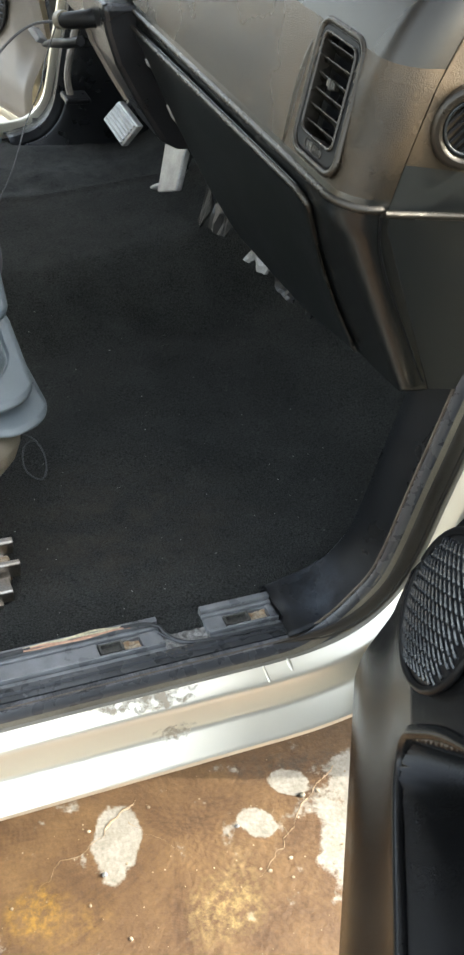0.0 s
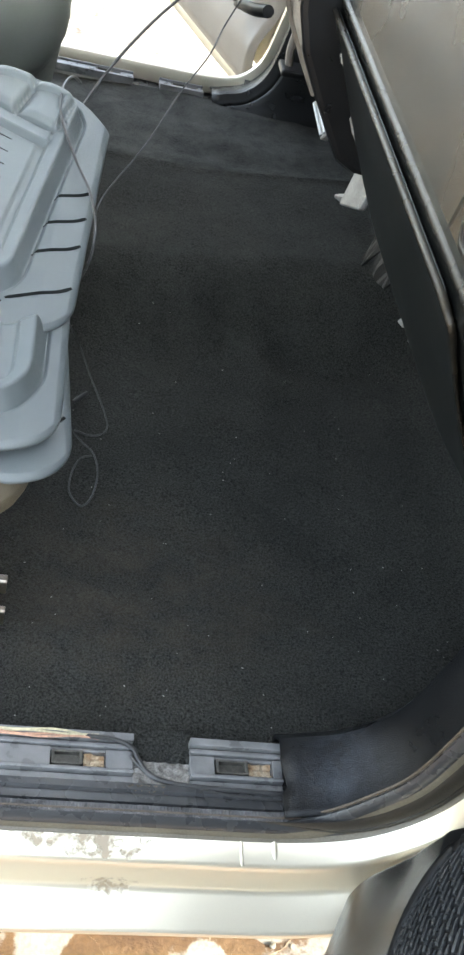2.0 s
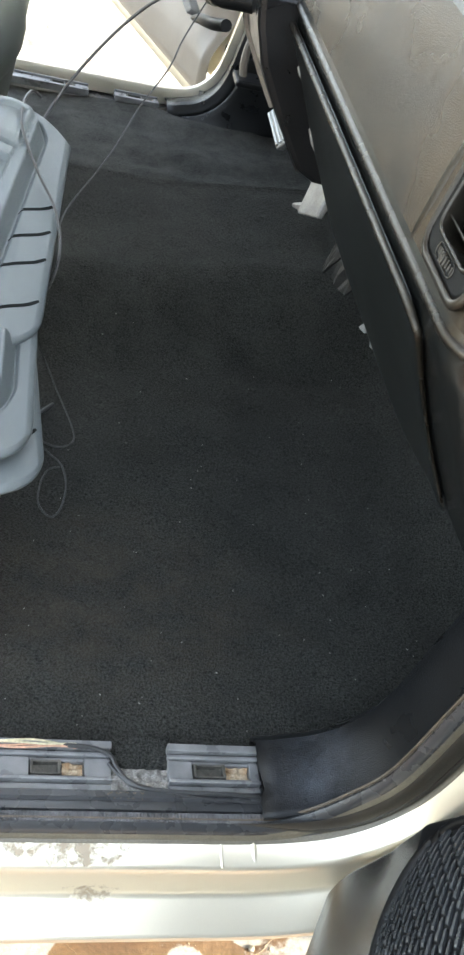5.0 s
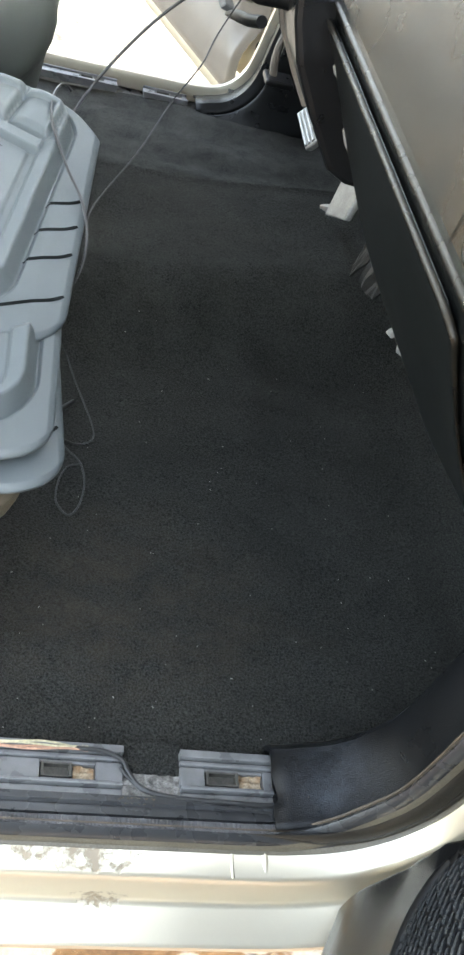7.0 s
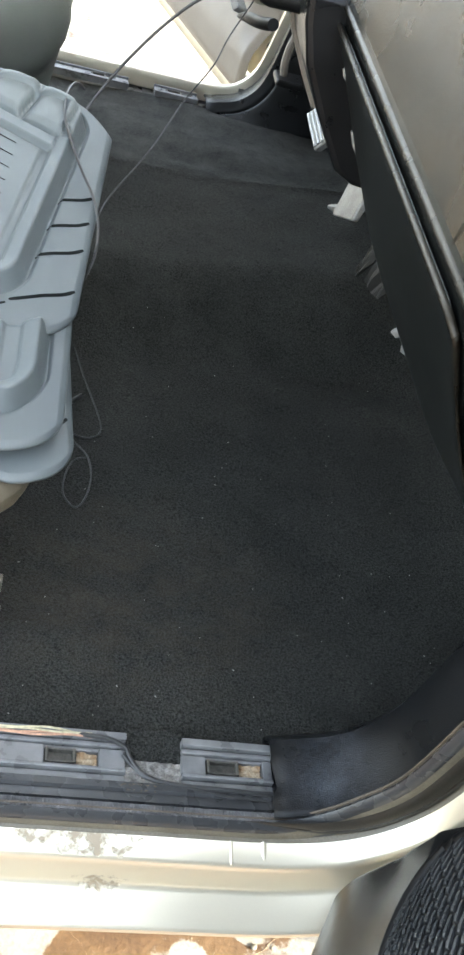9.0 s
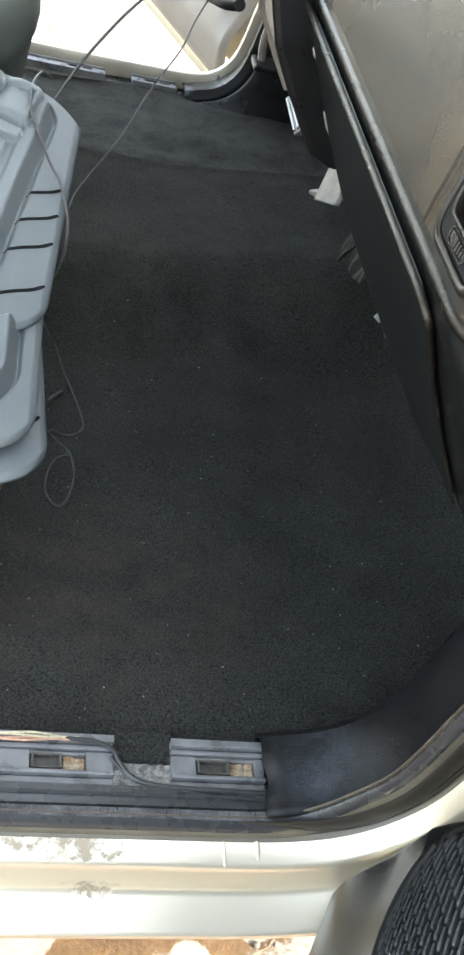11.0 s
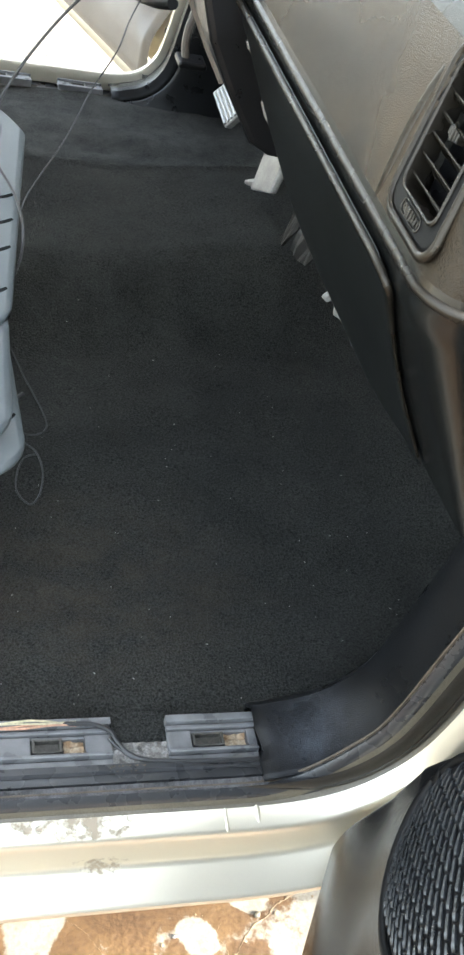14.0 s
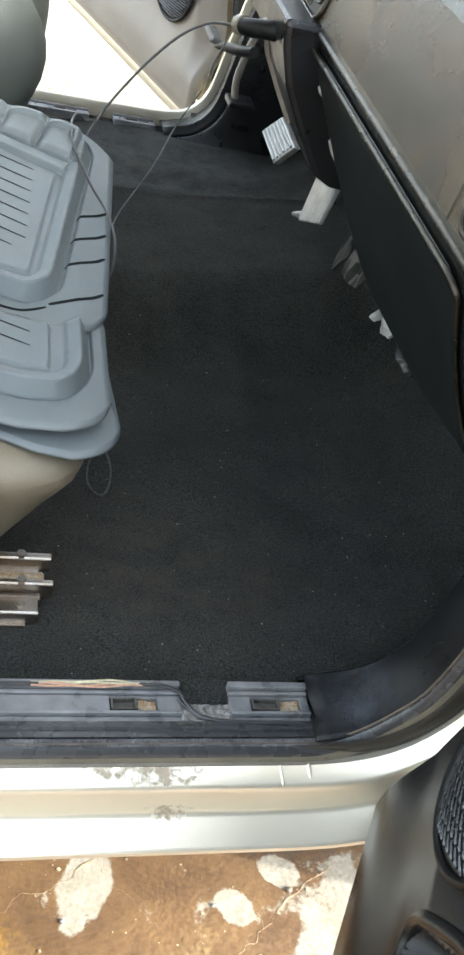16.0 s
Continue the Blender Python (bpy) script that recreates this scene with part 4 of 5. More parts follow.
# ---- under the dash ----
br = thing("metal_bracket", "bare silver mounting brackets under the dashboard", "bracket")
for x, outline, tone in ((0.19, [(0.519, 0.69), (0.503, 0.694), (0.493, 0.669), (0.505, 0.64), (0.515, 0.645)], "DULL"), (0.187, [(0.488, 0.681), (0.44, 0.705), (0.414, 0.697), (0.427, 0.663), (0.455, 0.653), (0.481, 0.651)], "DULL"), (0.209, [(0.4182, 0.6319), (0.4161, 0.6439), (0.401, 0.6608), (0.3742, 0.6629), (0.3531, 0.6625), (0.3547, 0.6512), (0.3581, 0.641), (0.3778, 0.6353), (0.3772, 0.648), (0.3958, 0.6433), (0.4056, 0.6332)], "PALE"), (0.215, [(0.3366, 0.6516), (0.3357, 0.659), (0.2988, 0.6546), (0.2757, 0.6588), (0.2752, 0.6507), (0.2799, 0.6429), (0.3098, 0.6397), (0.3281, 0.6404)], "DULL"), (0.232, [(0.2897, 0.6307), (0.2868, 0.6381), (0.2588, 0.6396), (0.2605, 0.6296)], "DULL")):
    bm = prism(outline, "x", x, x + 0.003)
    bmesh.ops.triangulate(bm, faces=[f for f in bm.faces if len(f.verts) > 4])
    bmesh.ops.subdivide_edges(bm, edges=bm.edges, cuts=2, use_grid_fill=True)
    for v in bm.verts:
        v.co.x += 0.006 * noise.noise(v.co * 70) + 0.25 * (v.co.z - outline[0][1])
    part("strap", bm, ALU if tone == "PALE" else DULL, br, "bare pale metal" if tone == "PALE" else "dull bent metal", smooth=False)

# ---- pedals ----


def pedal(name, outline, x, lean, ribs, label):
    """A pad of (y, z) corners near the plane x, leaning forward with height."""
    th = thing(name, label, "pedal")
    zc = sum(p[1] for p in outline) / len(outline)
    bm = prism(outline, "x", x - 0.006, x + 0.006)
    for v in bm.verts:
        v.co.x += (v.co.z - zc) * lean
    part("pad", bm, ALU, th, smooth=False, bevel=0.003)
    a, b, c, d = [Vector((0, *p)) for p in outline[:4]]
    for k in range(ribs):
        t = (k + 0.7) / (ribs + 0.4)
        p, q = a.lerp(b, t), d.lerp(c, t)
        p, q = p.lerp(q, 0.07), p.lerp(q, 0.93)
        pts = [Vector((x - 0.0065 + (v.z - zc) * lean, v.y, v.z)) for v in (p, p.lerp(q, 0.5), q)]
        part("rib", tube(pts, 0.0028, 6), ALU, th)
    mid = (a + b) / 2
    part("arm", tube([(x + 0.012, mid.y - 0.02, mid.z - 0.02), (x + 0.05, mid.y - 0.03, mid.z + 0.1), (x + 0.06, mid.y - 0.03, mid.z + 0.3)], 0.008, 8), RUBBER, th)
    return th


pedal("brake_pedal", [(1.092, 0.571), (1.052, 0.618), (0.937, 0.615), (0.971, 0.567)], 0.228, 0.35, 6, "worn silver ribbed brake pedal pad")
pedal("accelerator_pedal", [(0.797, 0.559), (0.829, 0.63), (0.757, 0.66), (0.736, 0.587)], 0.24, 0.3, 0, "bare pale metal accelerator pedal")
part("tip", tube([(0.232, 0.79, 0.572), (0.23, 0.82, 0.558), (0.227, 0.843, 0.547)], 0.008, 8, taper=[1, 0.8, 0.4]), ALU, bpy.data.objects["accelerator_pedal"])

foot = thing("parking_brake_pedal", "black parking brake pedal on a tan arm", "pedal")
part("pad", box(0.185, 0.235, 1.235, 1.285, 0.546, 0.558), BLACK, foot, smooth=False, bevel=0.004)
part("arm", tube(spline([(0.20, 1.262, 0.555), (0.197, 1.27, 0.585), (0.205, 1.28, 0.63), (0.23, 1.29, 0.72)], 4), 0.007, 8), DOORTAN, foot)

# ---- seats ----


def seat_cushion(name, cx, cy, hx, hy, layers, material, label, power=3.2):
    """Cushion built from stacked rounded outlines: (z, x scale, y scale, x shift)."""
    th = thing(name, label, "car seat")
    n = 56
    def fn(i, j):
        z, sx, sy, dx = layers[j]
        a = 2 * math.pi * i / n
        c, s = math.cos(a), math.sin(a)
        r = (abs(c) ** power + abs(s) ** power) ** (-1 / power)
        w = 0.004 * noise.noise((c * 2, s * 2, z * 9))
        return (cx + dx + (hx * sx + w) * r * c, cy + (hy * sy + w) * r * s, z + w)
    part("cushion", grid(fn, n, len(layers), wrap_u=True), material, th, subd=1)
    return th


seat_cushion("passenger_seat", -0.448, 0.28, 0.297, 0.25, [(0.45, 0.74, 0.56, 0), (0.50, 0.79, 0.67, 0), (0.56, 0.87, 0.79, 0), (0.61, 0.94, 0.89, 0), (0.635, 0.985, 0.95, 0), (0.652, 0.985, 0.965, 0), (0.665, 0.955, 0.94, 0), (0.674, 0.87, 0.87, 0), (0.679, 0.7, 0.7, 0), (0.682, 0.4, 0.4, 0), (0.682, 0.001, 0.001, 0)], SEATB, "beige vinyl passenger seat slid fully back", 9.0)
ds = seat_cushion("driver_seat", -0.47, 1.10, 0.30, 0.235, [(0.455, 0.9, 0.85, 0), (0.50, 0.925, 0.9, 0), (0.57, 0.95, 0.95, 0), (0.65, 0.985, 1.0, 0), (0.72, 1.0, 1.0, 0), (0.755, 0.985, 0.99, 0), (0.775, 0.94, 0.94, 0), (0.78, 0.8, 0.8, 0), (0.78, 0.4, 0.4, 0), (0.78, 0.001, 0.001, 0)], SEATD, "dark grey-green vinyl driver seat with grey fabric top")
part("fabric_top", grid(lambda i, j: (-0.47 + 0.285 * (abs(math.cos(6.2832 * i / 48)) ** 3 + abs(math.sin(6.2832 * i / 48)) ** 3) ** (-1 / 3) * math.cos(6.2832 * i / 48) * (1, 1.0, 0.96, 0.7, 0.35, 0.001)[j], 1.10 + 0.2 * (abs(math.cos(6.2832 * i / 48)) ** 3 + abs(math.sin(6.2832 * i / 48)) ** 3) ** (-1 / 3) * math.sin(6.2832 * i / 48) * (1, 1.0, 0.96, 0.7, 0.35, 0.001)[j], (0.765, 0.785, 0.797, 0.80, 0.80, 0.80)[j]), 48, 6, wrap_u=True), FABRIC, ds, "grey woven fabric")

def lobe(cx, cy, cz, rx, ry, rz, material, label):
    part("bolster", grid(lambda i, j: (cx + rx * math.sin(math.pi * j / 14) * math.cos(math.pi * i / 14), cy + ry * math.sin(math.pi * j / 14) * math.sin(math.pi * i / 14), cz + rz * math.cos(math.pi * j / 14)), 28, 15, wrap_u=True), material, ds, label)


lobe(-0.30, 0.945, 0.68, 0.125, 0.085, 0.12, SEATD, "padded vinyl bolster")
lobe(-0.31, 1.08, 0.765, 0.13, 0.13, 0.045, FABRIC, "grey fabric bolster")

def seat_back(th, cy, hy, x0, z0, z1, material, label):
    """A backrest that leans to the rear, with rounded sides."""
    def fn(i, j):
        q, f = 2 * math.pi * i / 40, j / 14
        c, w = math.cos(q), math.sin(q)
        r = (abs(c) ** 3.5 + abs(w) ** 3.5) ** (-1 / 3.5)
        cap = math.sqrt(max(0.0, 1 - max(0.0, (f - 0.86) / 0.14) ** 2)) if f < 1 else 0.02
        return (x0 - 0.34 * f * (z1 - z0) + 0.07 * r * c * cap, cy + hy * (1 - 0.2 * f) * r * w * (0.6 + 0.4 * cap), z0 + (z1 - z0) * f)
    part("backrest", grid(fn, 40, 15, wrap_u=True), material, th, label)


# unseen backrests, added for the dash pad to reflect
seat_back(bpy.data.objects["passenger_seat"], 0.28, 0.24, -0.78, 0.62, 1.28, SEATB, "beige vinyl backrest")
seat_back(ds, 1.10, 0.27, -0.66, 0.64, 1.3, SEATD, "grey vinyl backrest")

# seat rails on the floor
for k, (y, w, h, z, x1) in enumerate(((0.141, 0.010, 0.016, 0.470, -0.169), (0.109, 0.008, 0.018, 0.466, -0.168), (0.09, 0.022, 0.014, 0.452, -0.182))):
    rl = thing("seat_rail", "worn bare steel seat rail bolted to the carpet", "seat rail", "passenger seat rails")
    bm = prism([(y - w / 2, z - h), (y - w / 2, z), (y - w / 2 + 0.002, z + 0.002), (y + w / 2 - 0.002, z + 0.002), (y + w / 2, z), (y + w / 2, z - h)], "x", -0.75, x1)
    part("beam", bm, STEEL, rl, smooth=False, bevel=0.001)
    part("foot", box(-0.74, x1 - 0.012, y - w / 2 - 0.004, y + w / 2 + 0.004, 0.425, z - h + 0.001), STEEL, rl, smooth=False)
    part("bolt", prism([(-0.2 + 0.005 * math.cos(a * 1.0472), y + 0.005 * math.sin(a * 1.0472)) for a in range(6)], "z", z, z + 0.005), STEEL, rl, smooth=False)
bm = box(-0.75, -0.175, 0.116, 0.135, 0.43, 0.455)
tagged(finish("rail_pad", bm, FOAM, smooth=False, bevel=0.003), "stained pale filler strip between the rails", "filler")

# ---- rubber floor mats stacked on the seat ----
MW = 0.40


def mat_near(u):
    return (0.05 - math.sqrt(max(0.0, 0.05 ** 2 - (0.05 - u) ** 2)) if u < 0.05 else 0.0) + 0.25 * max(0.0, u - 0.08)


def mat_far(u):
    return 0.288 + 0.05 * (1 - math.exp(-u / 0.035)) + 0.12 * u


def pillow(t):
    """Rounded shoulder from 0 to 1."""
    return math.sqrt(max(0.0, 1 - (1 - min(1.0, max(0.0, t))) ** 2))


def mat_base(u, v, margin, inset=0.027):
    """Raised tray with its rim, panel and finger ribs: height and distance inside the tray."""
    h = 0.0
    rim = max(0.020, margin - 0.10 * (v - 0.06))
    a, b, c = u - rim, v - mat_near(u) - 0.036, mat_far(u) - v - 0.018
    tray = min(a, b, c)
    if a < 0.034 and b < 0.034:
        tray = min(tray, 0.034 - math.hypot(0.034 - a, 0.034 - b))
    if a < 0.02 and c < 0.02:
        tray = min(tray, 0.02 - math.hypot(0.02 - a, 0.02 - c))
    if tray > 0:
        h += 0.0145 * min(1.0, tray / 0.007) - 0.0035 * min(1.0, max(0.0, tray - 0.0085) / 0.0095) - 0.005 * smooth01((tray - 0.018) / 0.003)
        vs, inner = v - 0.42 * (u - 0.06), min(tray - 0.027, a - inset)
        h += 0.0035 * smooth01((inset - 0.012 - a) / 0.003) * smooth01((tray - 0.018) / 0.003) * (inset > 0.03)
        if inner > 0 and vs < 0.225:
            h += 0.0032 * smooth01(inner / 0.002) * smooth01((0.225 - vs) / 0.002)
        if tray > 0.019 and 0.228 < vs < 0.248:
            h += 0.007 * smooth01(min(vs - 0.228, 0.248 - vs) / 0.004)
        if tray > 0.010 and vs > 0.252:
            w = (u + 0.25 * v - 0.110) % 0.045
            if w < 0.0415:
                h += 0.0105 * pillow(w / 0.008) * pillow((0.0415 - w) / 0.022) * pillow((vs - 0.250) / 0.012) * pillow((tray - 0.009) / 0.01)
    return h, tray


def slot_line(kind, g, margin, inset=0.027, n=26):
    """Centre line of a slot across the wing, along the near border or across the panel."""
    out = []
    if kind == "wing":
        u1 = 0.02
        while mat_base(u1, g - 0.62 * u1, margin)[1] < -0.004 and u1 < 0.056 and g - 0.62 * u1 - mat_near(u1) > 0.012:
            u1 += 0.001
        for k in range(n):
            u = 0.0055 + (u1 - 0.0055) * k / (n - 1)
            out.append((u, g - 0.5 * u + 26.0 * max(0.0, 0.018 - u) ** 2))
    elif kind == "near":
        for k in range(n):
            u = 0.058 + (g - 0.058) * k / (n - 1)
            out.append((u, mat_near(u) + 0.018 + 0.012 * max(0.0, 1 - (u - 0.058) / 0.04) ** 2 - 0.12 * max(0.0, u - 0.1)))
    else:
        for k in range(n):
            u = 0.06 + 0.3 * k / (n - 1)
            v = g + 0.42 * (u - 0.06)
            if mat_base(u, v, margin)[1] > 0.038 and u - max(0.020, margin - 0.10 * (v - 0.06)) > inset + 0.008:
                out.append((u, v))
    return out


def floor_mat(open_until, rise=0.0, margin=0.05, slots=(0.062, 0.115, 0.152, 0.188), inset=0.027):
    """open_until: past this length the mat lies pressed flat under the one above."""
    nu, nv = 210, 430
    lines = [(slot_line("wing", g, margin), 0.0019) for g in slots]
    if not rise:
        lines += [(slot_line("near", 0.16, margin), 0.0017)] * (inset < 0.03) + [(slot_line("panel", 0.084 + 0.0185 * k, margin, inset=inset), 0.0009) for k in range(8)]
    def surface(u, v, n0, n1):
        e = min(u, v - n0, n1 - v, MW - u)
        h, tray = (0.0, -1.0) if rise else mat_base(u, v, margin, inset)
        h -= 0.005 * smooth01(1 - abs(tray + 0.003) / 0.003)
        flat = smooth01((v - open_until - 0.2 * u - 0.03 * max(0.0, 1 - u / 0.05)) / 0.025)
        h = (h * (1 - flat) if h > 0 else h) - 0.006 * flat
        return h - 0.005 * (1 - min(1.0, max(0.0, e) / 0.006) ** 0.5) - 0.004 * (1 - min(1.0, u / 0.03))
    def span(u):
        return mat_near(u) + rise * max(0.0, u - 0.05), mat_far(u)
    verts, faces = [], []
    for i in range(nu):
        u = MW * (i / (nu - 1)) ** 1.35
        n0, n1 = span(u)
        for j in range(nv):
            v = n0 + (n1 - n0) * j / (nv - 1)
            verts.append((-u, v, surface(u, v, n0, n1)))
    for i in range(nu - 1):
        for j in range(nv - 1):
            a = i * nv + j
            faces.append((a, a + 1, a + nv + 1, a + nv))
    me = bpy.data.meshes.new("floor_mat")
    me.from_pydata(verts, [], faces)
    me.polygons.foreach_set("use_smooth", [True] * len(faces))
    me.materials.append(MATGREY)
    ob = new("floor_mat", me)
    md = ob.modifiers.new("solid", "SOLIDIFY")
    md.thickness, md.offset = 0.005, -1.0
    # slots are not cut: thin dark strips on top paint their shade
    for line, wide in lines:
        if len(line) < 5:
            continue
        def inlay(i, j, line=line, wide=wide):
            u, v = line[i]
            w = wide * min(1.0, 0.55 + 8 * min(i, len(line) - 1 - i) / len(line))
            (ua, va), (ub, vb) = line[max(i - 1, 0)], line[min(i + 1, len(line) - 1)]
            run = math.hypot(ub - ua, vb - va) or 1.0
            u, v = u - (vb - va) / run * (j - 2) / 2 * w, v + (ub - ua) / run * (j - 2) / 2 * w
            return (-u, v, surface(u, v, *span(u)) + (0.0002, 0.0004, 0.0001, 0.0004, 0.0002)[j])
        part("groove", grid(inlay, len(line), 5), GROOVE, ob, "dark strip painted as groove shade")
    return ob


tops = [floor_mat(1.0), floor_mat(0.108, margin=0.022, slots=(0.15,), inset=0.034), floor_mat(-0.2, 0.28, slots=(0.068, 0.105, 0.15))]
for m, place in zip(tops, (pose(-0.147, 0.186, 0.714, 9.5, 0, -4.3), pose(-0.146, 0.072, 0.698, 6.0, 0, 0.0), pose(-0.131, 0.064, 0.684, 5.0, 0, 5.0))):
    m.matrix_world = place
    tagged(m, "grey ribbed rubber floor mat stacked on the passenger seat", "floor mat", "stack of floor mats")

# ---- charger and cables ----
ch = thing("car_charger", "black charger plug with cable in the dash socket", "charger")
part("plug", tube([(0.03, 0.452, 0.930), (0.012, 0.458, 0.927), (0.006, 0.462, 0.925), (-0.012, 0.474, 0.920), (-0.018, 0.49, 0.916)], 0.0098, 14, taper=[1.1, 1.1, 1, 0.95, 0.8]), VENT_BLACK, ch)
part("collar", tube([(-0.0155, 0.484, 0.918), (-0.0185, 0.4925, 0.9155)], 0.0102, 14), RUBBER_TAN, ch, "dull tan collar ring")
part("lever", tube(spline([(-0.012, 0.43, 0.911), (-0.018, 0.46, 0.90), (-0.02, 0.52, 0.882), (-0.022, 0.56, 0.868)], 4), 0.0055, 10, taper=[1] * 8 + [0.9, 0.8, 0.7, 0.5, 0.3]), VENT_BLACK, ch, "flat black lever")
part("clip", moved(box(-0.009, 0.009, -0.010, 0.010, -0.004, 0.004), pose(-0.022, 0.585, 0.872, 35, 20, 40)), GREYTRIM, ch, "small grey slotted clip", smooth=False, bevel=0.002)

cb = thing("cable", "thin black charging cable draped over the mats to the carpet", "cable")
part("lead", tube(spline([(-0.02, 0.499, 0.912), (-0.043, 0.517, 0.904), (-0.067, 0.531, 0.883), (-0.093, 0.54, 0.849), (-0.119, 0.545, 0.808), (-0.137, 0.545, 0.776), (-0.151, 0.535, 0.752), (-0.162, 0.52, 0.735)], 6), 0.0016, 8), CABLE, cb)
part("drape", tube(spline([(-0.158, 0.53, 0.772), (-0.163, 0.526, 0.778), (-0.169, 0.515, 0.782), (-0.1745, 0.49, 0.782), (-0.175, 0.453, 0.779), (-0.17, 0.431, 0.773), (-0.155, 0.397, 0.758), (-0.142, 0.368, 0.750), (-0.1355, 0.342, 0.744), (-0.1325, 0.325, 0.735), (-0.133, 0.312, 0.715), (-0.142, 0.305, 0.69), (-0.165, 0.30, 0.665)], 6), 0.0014, 8), CABLE, cb)
part("loop", tube(spline([(-0.15, 0.40, 0.50), (-0.122, 0.392, 0.445), (-0.106, 0.385, 0.429), (-0.091, 0.368, 0.4275), (-0.0855, 0.337, 0.4265), (-0.091, 0.302, 0.426), (-0.102, 0.287, 0.426), (-0.115, 0.305, 0.4265), (-0.1135, 0.335, 0.428), (-0.105, 0.355, 0.431), (-0.093, 0.36, 0.432)], 6), 0.0011, 8), CABLE, cb)
thin = thing("thin_cable", "very thin black wire hanging from the dash socket", "cable")
part("lead", tube(spline([(-0.018, 0.508, 0.908), (-0.037, 0.489, 0.872), (-0.048, 0.47, 0.848), (-0.07, 0.45, 0.816), (-0.086, 0.428, 0.789), (-0.099, 0.41, 0.772), (-0.118, 0.388, 0.751), (-0.13, 0.371, 0.735), (-0.135, 0.36, 0.71)], 6), 0.0008, 6), CABLE, thin)
part("tail", tube(spline([(-0.16, 0.50, 0.55), (-0.118, 0.535, 0.452), (-0.1, 0.505, 0.43), (-0.091, 0.478, 0.428), (-0.078, 0.43, 0.428), (-0.079, 0.407, 0.428), (-0.095, 0.396, 0.429), (-0.115, 0.39, 0.44)], 6), 0.0011, 6), CABLE, thin)
part("connector", tube([(-0.118, 0.442, 0.436), (-0.112, 0.452, 0.434), (-0.102, 0.468, 0.431)], 0.0034, 8, taper=[0.6, 1.0, 0.8]), CABLE, thin, "small dark connector")

# ---- doors ----
HINGE, OUT, IN = Vector((0.045, -0.275, 0)), Vector((-0.5, -0.866, 0)), Vector((-0.866, 0.5, 0))


